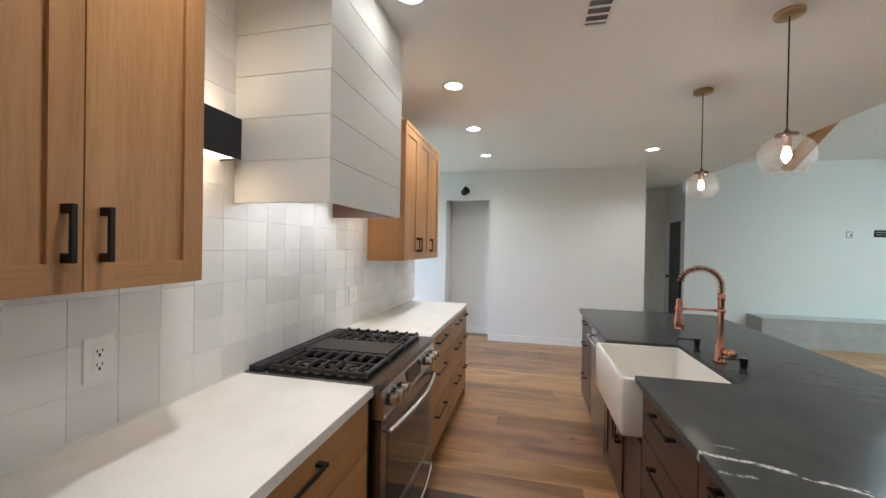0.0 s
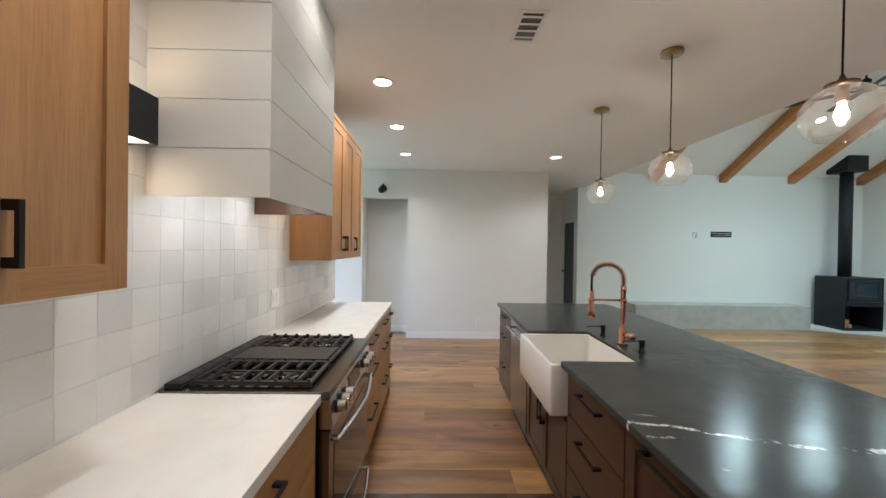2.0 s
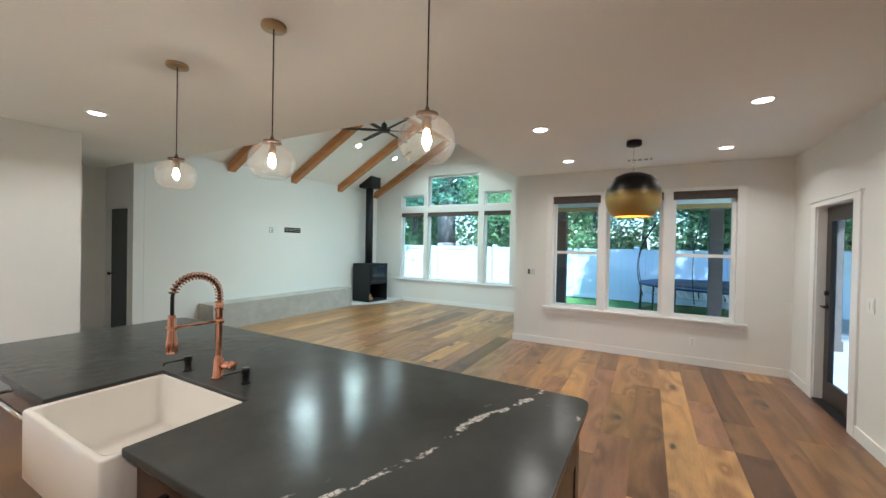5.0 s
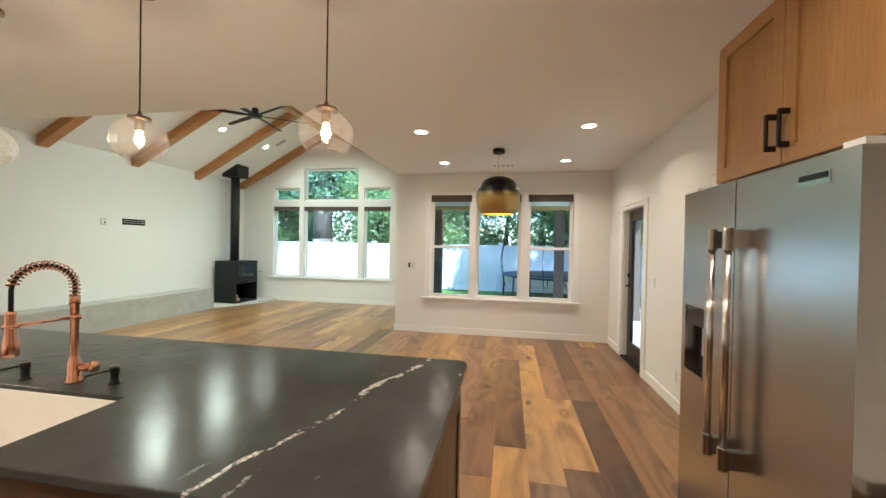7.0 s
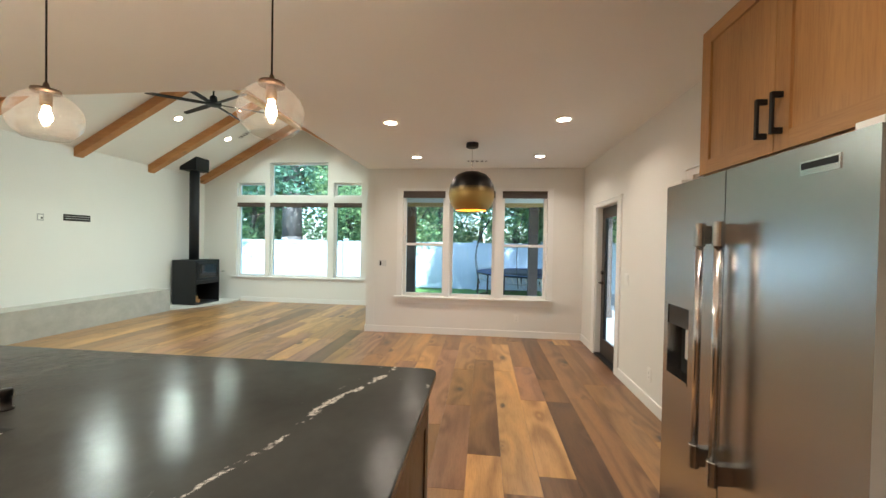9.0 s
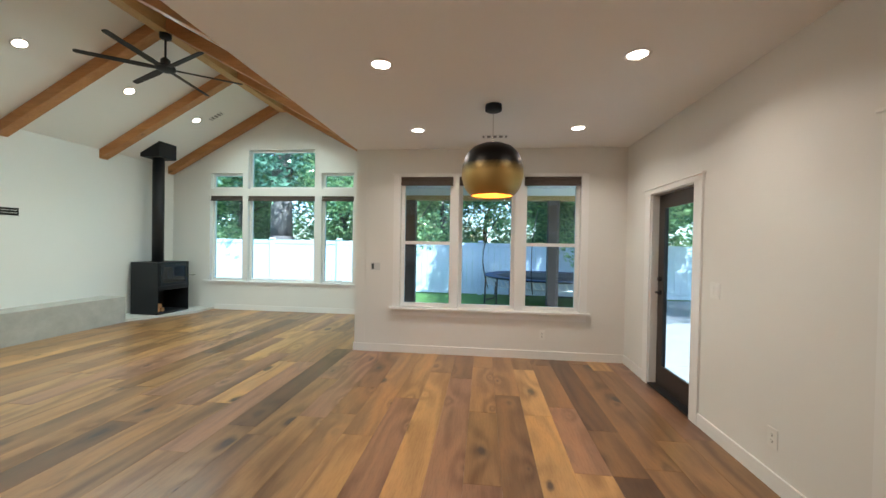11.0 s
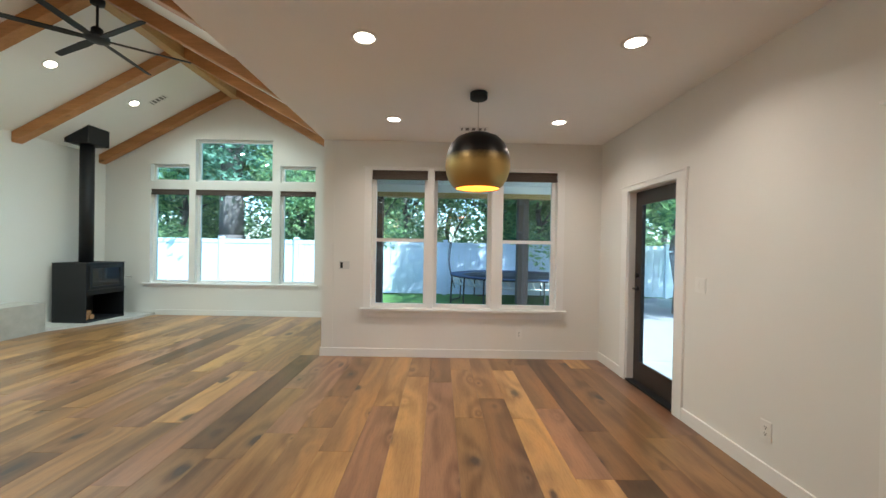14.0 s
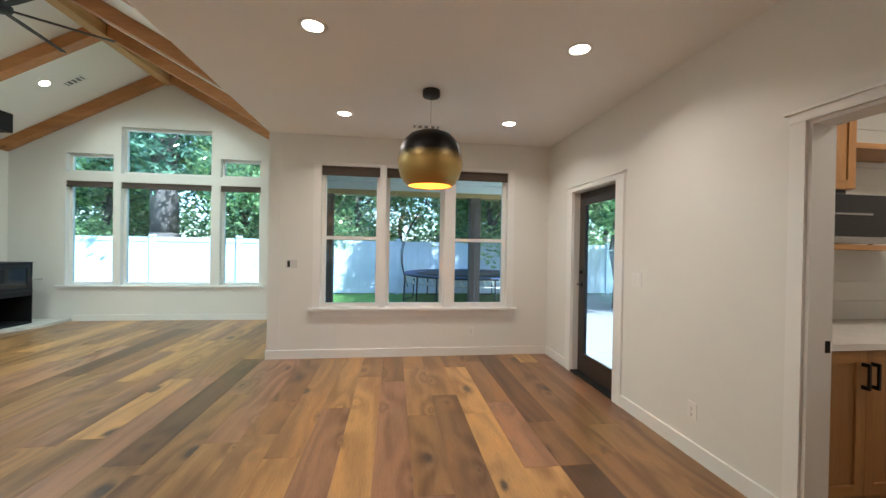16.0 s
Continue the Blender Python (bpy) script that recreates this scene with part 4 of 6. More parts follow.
def pulls_y(parent, y0, y1, z, half=0.08):
    c = (y0 + y1) / 2
    pull(parent, (FX - 0.02, c + half, z), (FX - 0.02, c - half, z), (-0.032, 0, 0), 0.0045)


t = island_unit(3.325, 3.885, "espresso drawer cabinet at the far end of the island")
for z0, z1 in ((0.105, 0.40), (0.405, 0.69), (0.695, 0.878)):
    pulls_y(slab_front("drawer", t, "y", FX, -1, 3.327, 3.883, z0, z1, DARK_Y), 3.327, 3.883, z1 - 0.05)
t = thing("dishwasher", (FX, 2.71, 0), "stainless dishwasher with a bar handle", "dishwasher")
part("body", B(FX + 0.005, 2.715, 0.03, 1.15, 3.305, 0.875), BLACK_MATTE, t)
dd = part("door", B(FX - 0.022, 2.72, 0.11, FX + 0.0045, 3.30, 0.872, 0.004, 2), STEEL_DARK, t)
hb = rod(bmesh.new(), (FX - 0.062, 2.75, 0.80), (FX - 0.062, 3.27, 0.80), 0.011)
for yy in (2.78, 3.24):
    rod(hb, (FX - 0.02, yy, 0.80), (FX - 0.062, yy, 0.80), 0.008)
part("handle", hb, CHROME, dd, "steel bar handle", True)
part("kick", B(FX + 0.05, 2.72, 0.0, FX + 0.07, 3.30, 0.029), BLACK_MATTE, t)
solid("back_filler", B(1.151, 2.706, 0, 1.36, 3.324, IZ - 0.033), DARK, "espresso panel behind the dishwasher", "panel")
t = island_unit(1.88, 2.704, "espresso sink base cabinet with two framed doors", 1.36)
bpy.data.objects.remove(t.children[0])
bm = box(bmesh.new(), FX, 1.881, 0.10, 1.36, 2.703, 0.60)
box(bm, 0.95, 1.881, 0.60, 1.36, 2.703, IZ - 0.033)
box(bm, FX, 2.60, 0.60, 0.949, 2.703, IZ - 0.033)
part("body", bm, DARK, t)
for a, b, side in ((1.885, 2.29, "+"), (2.29, 2.70, "-")):
    d = shaker("door", t, "y", FX, -1, a, b, 0.105, 0.60, DARK, DARK_Y, 0.055)
    hy = b - 0.03 if side == "+" else a + 0.03
    pull(d, (FX - 0.02, hy, 0.55), (FX - 0.02, hy, 0.415), (-0.032, 0, 0), 0.0045)
t = island_unit(1.302, 1.878, "espresso drawer cabinet beside the sink")
for z0, z1 in ((0.105, 0.40), (0.405, 0.655), (0.66, 0.878)):
    pulls_y(slab_front("drawer", t, "y", FX, -1, 1.304, 1.876, z0, z1, DARK_Y), 1.304, 1.876, z1 - 0.06, 0.11)
t = island_unit(0.702, 1.30, "espresso pull-out cabinet with a framed front at the island end")
d = shaker("door", t, "y", FX, -1, 0.704, 1.298, 0.105, 0.878, DARK, DARK_Y, 0.06)
pulls_y(d, 0.704, 1.298, 0.848, 0.16)
t = thing("island_end_panel", (0.95, 0.70, 0), "espresso framed end panel of the island", "panel")
part("board", B(FX, 0.690, 0.0, 1.40, 0.7005, IZ - 0.033), DARK, t)
for a, b in ((FX, FX + 0.07), (1.33, 1.40)):
    part("stile", B(a, 0.684, 0.0, b, 0.690, IZ - 0.033, 0.001, 1), DARK, t)
part("rail", B(FX + 0.07, 0.6843, IZ - 0.11, 1.33, 0.690, IZ - 0.033, 0.001, 1), DARK_Y, t)
part("rail", B(FX + 0.07, 0.6843, 0.0, 1.33, 0.690, 0.1, 0.001, 1), DARK_Y, t)
solid("island_back_panel", B(1.361, 0.702, 0, 1.385, 3.885, IZ - 0.033, 0.001, 1), DARK, "espresso back panel under the island overhang", "panel")

# farmhouse sink
t = thing("farmhouse_sink", (0.7, 2.24, 0.64), "white fireclay apron-front sink set in the island", "sink")
sx0, sx1, sy0, sy1, sz0, sz1 = 0.447, 0.945, 1.896, 2.590, 0.622, 0.898
bm = bmesh.new()


def loop(inset, z):
    """One rounded outline of the basin."""
    x0, x1, y0, y1, r = sx0 + inset, sx1 - inset, sy0 + inset, sy1 - inset, 0.018 + inset * 0.6
    pts = []
    for cx, cy, a0 in ((x1 - r, y0 + r, -90), (x1 - r, y1 - r, 0), (x0 + r, y1 - r, 90), (x0 + r, y0 + r, 180)):
        pts += [(cx + r * math.cos(radians(a0 + 15 * k)), cy + r * math.sin(radians(a0 + 15 * k))) for k in range(7)]
    return [bm.verts.new((px, py, z)) for px, py in pts]


loops = [loop(0.012, sz0), loop(0.003, sz0 + 0.004), loop(0.0, sz0 + 0.015), loop(0.0, sz1 - 0.008), loop(0.003, sz1 - 0.002), loop(0.008, sz1), loop(0.018, sz1),
         loop(0.023, sz1 - 0.002), loop(0.026, sz1 - 0.008), loop(0.032, sz0 + 0.06), loop(0.045, sz0 + 0.038), loop(0.075, sz0 + 0.03)]
for lo, hi in zip(loops, loops[1:]):
    for k in range(len(lo)):
        bm.faces.new((lo[k], lo[(k + 1) % len(lo)], hi[(k + 1) % len(lo)], hi[k]))
bm.faces.new(loops[0][::-1]), bm.faces.new(loops[-1])
bmesh.ops.recalc_face_normals(bm, faces=bm.faces)
part("basin", bm, CERAMIC, t, "", True)
part("drain", lathe(bmesh.new(), 0.70, 2.24, [(0.045, 0.6525), (0.045, 0.657), (0.02, 0.655)], 24, True), CHROME, t, "", True)

# faucet
fx, fy = 1.005, 2.25
t = thing("kitchen_faucet", (fx, fy, IZ), "rose copper spring pull-down faucet on the island", "faucet")
bm = lathe(bmesh.new(), fx, fy, [(0.03, IZ), (0.03, IZ + 0.008), (0.024, IZ + 0.016), (0.022, IZ + 0.085), (0.017, IZ + 0.095), (0.0145, IZ + 0.11), (0.0145, 1.235), (0.018, 1.238), (0.018, 1.275)], 24, True)
part("column", bm, COPPER, t, "", True)
lv = rod(bmesh.new(), (fx + 0.005, fy - 0.015, IZ + 0.06), (fx + 0.02, fy - 0.062, IZ + 0.062), 0.017, 0.017, 18)
rod(lv, (fx + 0.02, fy - 0.062, IZ + 0.062), (fx + 0.026, fy - 0.078, IZ + 0.063), 0.022, 0.022, 18)
part("lever", lv, COPPER, t, "", True)


def spout(u):
    """The hose's line: up from the column, over and down to the spray head."""
    r, rise = 0.095, 0.035
    s = u * (rise + math.pi * r + 0.10)
    if s < rise:
        return Vector((fx, fy, 1.275 + s))
    if s < rise + math.pi * r:
        a = (s - rise) / r
        return Vector((fx - r + r * math.cos(a), fy + 0.10 * (r - r * math.cos(a)), 1.31 + r * math.sin(a)))
    return Vector((fx - 2 * r, fy + 0.2 * r, 1.31 - (s - rise - math.pi * r)))


part("hose", tube(bmesh.new(), [spout(i / 40) for i in range(41)], 0.0075, 10), BLACK, t, "black hose", True)
coil, turns = [], 20
for i in range(turns * 10 + 1):
    u = 0.72 * i / (turns * 10)
    p, d = spout(u), (spout(min(u + 0.01, 1)) - spout(max(u - 0.01, 0))).normalized()
    e1 = Vector((0.1, 1, 0)).normalized()
    e2 = d.cross(e1).normalized()
    a = 2 * math.pi * i / 10
    coil.append(p + 0.0160 * (math.cos(a) * e1 + math.sin(a) * e2))
part("spring", tube(bmesh.new(), coil, 0.0030, 6), COPPER, t, "coiled copper spring", True)
hx, hy = fx - 0.19, fy + 0.019
bm = lathe(bmesh.new(), hx, hy, [(0.013, 1.24), (0.016, 1.23), (0.017, 1.15), (0.022, 1.13), (0.024, 1.085), (0.021, 1.075)][::-1], 22, True)
part("spray_head", bm, COPPER, t, "", True)
arm = rod(bmesh.new(), (fx, fy, 1.185), (hx + 0.015, hy, 1.185), 0.006)
rod(arm, (hx, hy, 1.178), (hx, hy, 1.192), 0.022, 0.022, 20)
rod(arm, (fx, fy, 1.175), (fx, fy, 1.195), 0.021, 0.021, 20)
part("holder_arm", arm, COPPER, t, "", True)


def dispenser(x, y):
    t = thing("soap_dispenser", (x, y, IZ), "black soap dispenser pump set in the island top", "soap dispenser", "pumps by the sink")
    part("body", lathe(bmesh.new(), x, y, [(0.021, IZ), (0.021, IZ + 0.005), (0.015, IZ + 0.008), (0.015, IZ + 0.045), (0.018, IZ + 0.047), (0.018, IZ + 0.068), (0.016, IZ + 0.071)], 20, True), BLACK, t, "", True)
    part("nozzle", rod(rod(bmesh.new(), (x, y, IZ + 0.06), (x - 0.095, y + 0.02, IZ + 0.058), 0.005, 0.0035), (x - 0.093, y + 0.02, IZ + 0.060), (x - 0.097, y + 0.021, IZ + 0.046), 0.004), BLACK, t, "", True)


dispenser(1.03, 2.08)
dispenser(0.985, 2.475)


# ---- pendants over the island ----
def globe_pendant(x, y):
    t = thing("glass_pendant", (x, y, H), "clear glass globe pendant with a brass socket, lit", "pendant light", "pendants over the island")
    part("canopy", lathe(bmesh.new(), x, y, [(0.062, H - 0.022), (0.065, H - 0.018), (0.065, H - 0.0005)], 32, True), BRASS, t, "aged brass canopy", True)
    part("cord", rod(bmesh.new(), (x, y, 2.10), (x, y, H - 0.02), 0.0035, 0.0035, 8), BLACK, t, "black cord")
    part("cap", lathe(bmesh.new(), x, y, [(0.047, 2.098), (0.049, 2.104), (0.047, 2.111), (0.014, 2.116), (0.007, 2.14)], 28, True), CAP, t, "dark copper cap", True)
    part("socket", lathe(bmesh.new(), x, y, [(0.017, 2.042), (0.020, 2.047), (0.020, 2.0975)], 20, True), BRASS, t, "", True)
    prof = []
    for i in range(25):
        a = radians(67 - (67 + 52) * i / 24)
        prof.append((0.120 * math.cos(a), 1.998 + 0.107 * math.sin(a)))
    bm = lathe(bmesh.new(), x, y, prof[::-1], 44)
    gl = part("globe", bm, GLOBE, t, "clear glass globe open at the bottom", True)
    gl.visible_shadow = False
    lip = [(x + prof[-1][0] * math.cos(2 * math.pi * i / 40), y + prof[-1][0] * math.sin(2 * math.pi * i / 40), prof[-1][1]) for i in range(41)]
    rim = part("globe_lip", tube(bmesh.new(), lip, 0.0016, 6), GLOBE, t, "", True)
    rim.visible_shadow = False
    b = lathe(bmesh.new(), x, y, [(0.010, 2.0415), (0.011, 2.036), (0.014, 2.022), (0.0195, 2.003), (0.019, 1.990), (0.012, 1.979), (0.004, 1.974)][::-1], 20, True)
    part("bulb", b, BULB, t, "glowing bulb", True)


for py in (3.27, 2.287, 1.30):
    globe_pendant(1.302, py)

# ---- fridge wall ----
t = thing("refrigerator", (1.32, -0.75, 0), "stainless side-by-side refrigerator with bar handles", "refrigerator")
part("body", B(0.840, YS + 0.03, 0.03, 1.765, -0.43, 1.775, 0.004, 1), material("fridge_grey", (0.115, 0.108, 0.10), 0.35, 0.5), t, "grey cabinet")
for ffx, ffy in ((0.93, -1.0), (1.71, -1.0), (0.93, -0.53), (1.71, -0.53)):
    part("foot", rod(bmesh.new(), (ffx, ffy, 0), (ffx, ffy, 0.031), 0.02), BLACK, t)
SPLIT = 1.352
fd = part("door", B(0.836, -0.425, 0.06, SPLIT - 0.003, -0.342, 1.78, 0.008, 3), STEEL, t)
zd = bmesh.new()
zx0, zx1, zz0, zz1 = 1.565, 1.738, 0.93, 1.25
box(zd, SPLIT + 0.003, -0.425, 0.06, zx0, -0.342, 1.78), box(zd, zx1, -0.425, 0.06, 1.772, -0.342, 1.78)
box(zd, zx0, -0.425, 0.06, zx1, -0.342, zz0), box(zd, zx0, -0.425, zz1, zx1, -0.342, 1.78)
bmesh.ops.remove_doubles(zd, verts=zd.verts, dist=0.0005)
zdoor = part("door", zd, STEEL, t)
part("dispenser_recess", B(zx0, -0.424, zz0, zx1, -0.405, zz1), BLACK_MATTE, zdoor, "black ice and water recess")
part("dispenser_panel", B(zx0 + 0.002, -0.405, zz1 - 0.085, zx1 - 0.002, -0.345, zz1 - 0.002, 0.002, 1), OVEN_GLASS, zdoor, "dark control panel")
part("dispenser_tray", B(zx0 + 0.002, -0.405, zz0 + 0.002, zx1 - 0.002, -0.340, zz0 + 0.015, 0.002, 1), STEEL, zdoor)
part("dispenser_paddle", B(1.62, -0.405, 1.02, 1.67, -0.385, 1.16, 0.004, 1), PLASTIC, zdoor)
for hx0, dr in ((SPLIT - 0.068, fd), (SPLIT + 0.042, zdoor)):
    bm = rod(bmesh.new(), (hx0, -0.284, 0.74), (hx0, -0.284, 1.56), 0.0125, 0.0125, 18)
    part("handle", bm, CHROME, dr, "steel bar handle", True)
    for zz in (0.70, 1.51):
        part("handle_mount", soften(rod(bmesh.new(), (hx0, -0.284, zz), (hx0, -0.284, zz + 0.085), 0.018, 0.018, 18), 0.002, 1), STEEL, dr)
        part("handle_foot", B(hx0 - 0.016, -0.343, zz + 0.01, hx0 + 0.016, -0.294, zz + 0.075, 0.003, 1), STEEL, dr)
bd = part("badge", B(0.925, -0.3425, 1.70, 1.04, -0.339, 1.738, 0.001, 1), CHROME, fd, "plain maker's plate")
part("badge_bar", B(0.93, -0.3395, 1.716, 1.035, -0.3382, 1.733), BLACK, bd)
for hx0 in (0.885, 1.72):
    part("hinge", B(hx0 - 0.035, -0.51, 1.7755, hx0 + 0.03, -0.36, 1.802, 0.006, 2), PLASTIC, t, "grey hinge cover")
t.location.y -= 0.020
t = thing("upper_cabinet", (1.35, -0.8, 1.84), "honey alder cabinet with two framed doors over the fridge", "cabinet", "honey wall cabinets")
part("body", B(0.832, YS + 0.002, 1.832, 1.777, -0.52, 2.48, 0.001, 1), CAB, t)
for a, b, side in ((0.833, 1.337, "+"), (1.337, 1.777, "-")):
    d = shaker("door", t, "x", -0.52, 1, a, b, 1.834, 2.478, CAB, CAB_X, 0.062)
    hxx = b - 0.035 if side == "+" else a + 0.035
    pull(d, (hxx, -0.50, 1.89), (hxx, -0.50, 2.03), (0, 0.032, 0), 0.005)
part("side_panel", B(0.806, YS + 0.002, 0.0, 0.831, -0.49, 2.48, 0.001, 1), CAB, t)

# ---- windows ----
def window_unit(name, x, y0, y1, z0, z1, label, rail=None, depth=0.11, frame=0.045):
    """A white framed window set back in a wall whose inner face is at x."""
    t = thing(name, (x + depth, y0, z0), label, "window")
    t["kind"] = "structure"
    xa, xb = x + depth - 0.03, x + depth + 0.03
    bm = box(bmesh.new(), xa, y0 + 0.0005, z0, xb, y0 + frame, z1)
    box(bm, xa, y1 - frame, z0, xb, y1 - 0.0005, z1)
    box(bm, xa, y0 + frame, z0, xb, y1 - frame, z0 + frame)
    box(bm, xa, y0 + frame, z1 - frame, xb, y1 - frame, z1)
    part("window_frame", bm, TRIM, t)
    if rail:
        part("meeting_rail", B(xa - 0.008, y0 + frame, rail - 0.022, xb, y1 - frame, rail + 0.022, 0.003, 1), TRIM, t)
        spans = [(z0 + frame, rail - 0.022), (rail + 0.022, z1 - frame)]
    else:
        spans = [(z0 + frame, z1 - frame)]
    for lo, hi in spans:
        p = part("pane", B(x + depth, y0 + frame, lo, x + depth + 0.004, y1 - frame, hi), PANE, t)
        p.visible_shadow = False
    return t


def roman_shade(x, y0, y1, z1, drop):
    t = thing("window_shade", (x, y0, z1), "brown woven window shade drawn up", "window shade", "drawn up woven shades")
    part("headrail", B(x, y0 + 0.004, z1 - 0.035, x + 0.05, y1 - 0.004, z1 - 0.001, 0.003, 1), SHADE, t)
    n = 4
    step = (drop - 0.036) / n
    for k in range(n):
        zz = z1 - 0.036 - step * k
        lean = 0.007 * k
        fold = prism(bmesh.new(), [(x - lean, zz - step * 0.85), (x - lean + 0.004, zz - step), (x + 0.045, zz - step * 0.9), (x + 0.045, zz - 0.001), (x - lean + 0.010, zz - 0.001)], "y", y0 + 0.006, y1 - 0.006)
        part("fold", soften(fold, 0.002, 1), SHADE, t)


for k, (y0, y1, z0, z1, u0, u1) in enumerate(LWIN):
    window_unit("window_%d" % (k + 1), XL, y0, y1, z0, z1, "tall white-framed fixed window over the lawn")
    window_unit("window_%d" % (k + 4), XL, y0, y1, u0, u1, "white-framed transom window under the gable")
    roman_shade(XL + 0.015, y0, y1, z1, 0.105)
for k, (y0, y1, z0, z1) in enumerate(DWIN):
    window_unit("window_%d" % (k + 7), XD, y0, y1, z0, z1, "white double-hung dining window" if k != 1 else "white fixed middle dining window", 1.485 if k != 1 else None)
    roman_shade(XD + 0.006, y0, y1, z1, 0.115)
mull = bmesh.new()
for a, b in ((0.19, 0.30), (1.04, 1.12)):
    box(mull, XD - 0.012, a, 0.62, XD + T, b, 2.37)
solid("window_mullions", mull, TRIM, "white posts between the dining windows", "trim", "structure")
stool = B(XD - 0.065, -0.655, 0.592, XD + 0.07, 1.955, 0.618, 0.004, 2)
solid("window_sill_dining", stool, TRIM, "white dining window sill", "sill", "structure")
solid("window_apron_dining", B(XD - 0.018, -0.61, 0.505, XD - 0.0005, 1.91, 0.5915, 0.002, 1), TRIM, "white trim board under the dining sill", "trim", "structure")
cas = bmesh.new()
for a, b in ((-0.62, -0.53), (1.83, 1.92)):
    box(cas, XD - 0.012, a, 0.619, XD, b, 2.37)
box(cas, XD - 0.012, -0.62, 2.37, XD, 1.92, 2.40), box(cas, XD - 0.022, -0.645, 2.4005, XD, 1.945, 2.412)
solid("window_casing_dining", cas, TRIM, "slim white casing round the dining windows", "trim", "structure")
solid("window_sill_living", B(XL - 0.045, 3.31, 0.592, XL + 0.07, 6.68, 0.618, 0.004, 2), TRIM, "white living room window sill", "sill", "structure")
solid("window_apron_living", B(XL - 0.014, 3.36, 0.545, XL - 0.0005, 6.63, 0.5915, 0.002, 1), TRIM, "white trim board under the living sill", "trim", "structure")

# ---- doors ----
t = thing("door_1", (4.95, YS - 0.12, 0.02), "espresso full-glass patio door, closed", "door")
t["kind"] = "structure"
dy0, dy1 = YS - 0.119, YS - 0.075
dbm = bmesh.new()
for b in ((4.545, 0.022, 4.655, 2.03), (5.245, 0.022, 5.355, 2.03), (4.655, 0.022, 5.245, 0.22), (4.655, 1.90, 5.245, 2.03)):
    box(dbm, b[0], dy0, b[1], b[2], dy1, b[3])
slab = part("slab", dbm, DOOR_BROWN, t)
bead = bmesh.new()
for b in ((4.655, 0.22, 4.67, 1.90), (5.23, 0.22, 5.245, 1.90), (4.67, 0.22, 5.23, 0.235), (4.67, 1.885, 5.23, 1.90)):
    box(bead, b[0], dy1 - 0.010, b[1], b[2], dy1 + 0.004, b[3])
part("glazing_bead", bead, DOOR_BROWN, slab)
p = part("pane", B(4.655, YS - 0.098, 0.22, 5.245, YS - 0.094, 1.90), PANE, t)
p.visible_shadow = False
hb = rod(bmesh.new(), (5.292, dy1, 1.00), (5.292, dy1 + 0.012, 1.00), 0.028, 0.028, 20)
rod(hb, (5.292, dy1 + 0.012, 1.00), (5.292, dy1 + 0.05, 1.00), 0.010)
rod(hb, (5.298, dy1 + 0.048, 1.00), (5.19, dy1 + 0.048, 0.998), 0.009, 0.007)
part("door_handle", hb, BLACK, t, "black lever handle", True)
part("deadbolt", rod(bmesh.new(), (5.292, dy1, 1.14), (5.292, dy1 + 0.025, 1.14), 0.027, 0.025, 20), BLACK, t, "black deadbolt", True)
part("threshold", B(4.5305, YS - T - 0.03, 0.0005, 5.3695, YS + 0.004, 0.02, 0.003, 1), BLACK_MATTE, t, "dark metal sill")
cas = bmesh.new()
for a, b in ((4.41, 4.53), (5.37, 5.49)):
    box(cas, a, YS, 0, b, YS + 0.017, 2.04)
box(cas, 4.40, YS, 2.0405, 5.50, YS + 0.019, 2.09), box(cas, 4.385, YS, 2.0905, 5.515, YS + 0.03, 2.105)
for a, b in ((4.53, 4.5445), (5.3555, 5.37)):
    box(cas, a, YS - T, 0.021, b, YS, 2.031)
box(cas, 4.53, YS - T, 2.0315, 5.37, YS, 2.0395)
solid("door_casing_1", cas, TRIM, "white flat casing round the patio door", "trim", "structure")
cas = bmesh.new()
box(cas, 2.935, YS, 0, 3.01, YS + 0.017, 2.05), box(cas, 1.90, YS, 2.0505, 3.015, YS + 0.019, 2.10), box(cas, 1.88, YS, 2.1005, 3.035, YS + 0.03, 2.115), box(cas, 1.86, YS, 0, 1.98, YS + 0.017, 2.05)
box(cas, 2.917, YS - T, 0, 2.9345, YS, 2.031), box(cas, 1.98, YS - T, 2.0315, 2.935, YS, 2.0495)
solid("door_casing_2", cas, TRIM, "white flat casing round the pantry opening", "trim", "structure")
solid("strike_plate", B(2.9155, YS - T + 0.01, 0.90, 2.9168, YS - T + 0.04, 0.96), BLACK, "black strike plate on the pantry jamb", "strike plate")
t = thing("door_3", (2.72, 7.9, 0), "slate blue-grey corridor door, closed", "door")
t["kind"] = "structure"
part("slab", B(2.712, 7.623, 0.01, 2.752, 8.197, 2.045, 0.002, 1), DOOR_BLUE, t)
hb = rod(bmesh.new(), (2.712, 8.14, 1.0), (2.66, 8.14, 1.0), 0.012)
rod(hb, (2.665, 8.14, 1.0), (2.645, 8.14, 1.0), 0.028, 0.026, 18)
part("door_handle", hb, BLACK, t, "black knob", True)

# ---- hall spot light ----
t = thing("wall_spotlight", (-1.0, 6.06, 2.4), "small black adjustable spotlight above the niche", "wall light")
part("mount", rod(bmesh.new(), (-1.0, 6.0595, 2.42), (-1.0, 6.035, 2.42), 0.05, 0.05, 24), BLACK, t, "", True)
part("arm", rod(bmesh.new(), (-1.0, 6.035, 2.42), (-1.01, 5.99, 2.44), 0.012), BLACK, t)
hd = rod(bmesh.new(), (-1.045, 6.02, 2.385), (-0.985, 5.93, 2.43), 0.055, 0.05, 24)
rod(hd, (-1.0, 5.975, 2.44), (-1.0, 5.975, 2.50), 0.008)
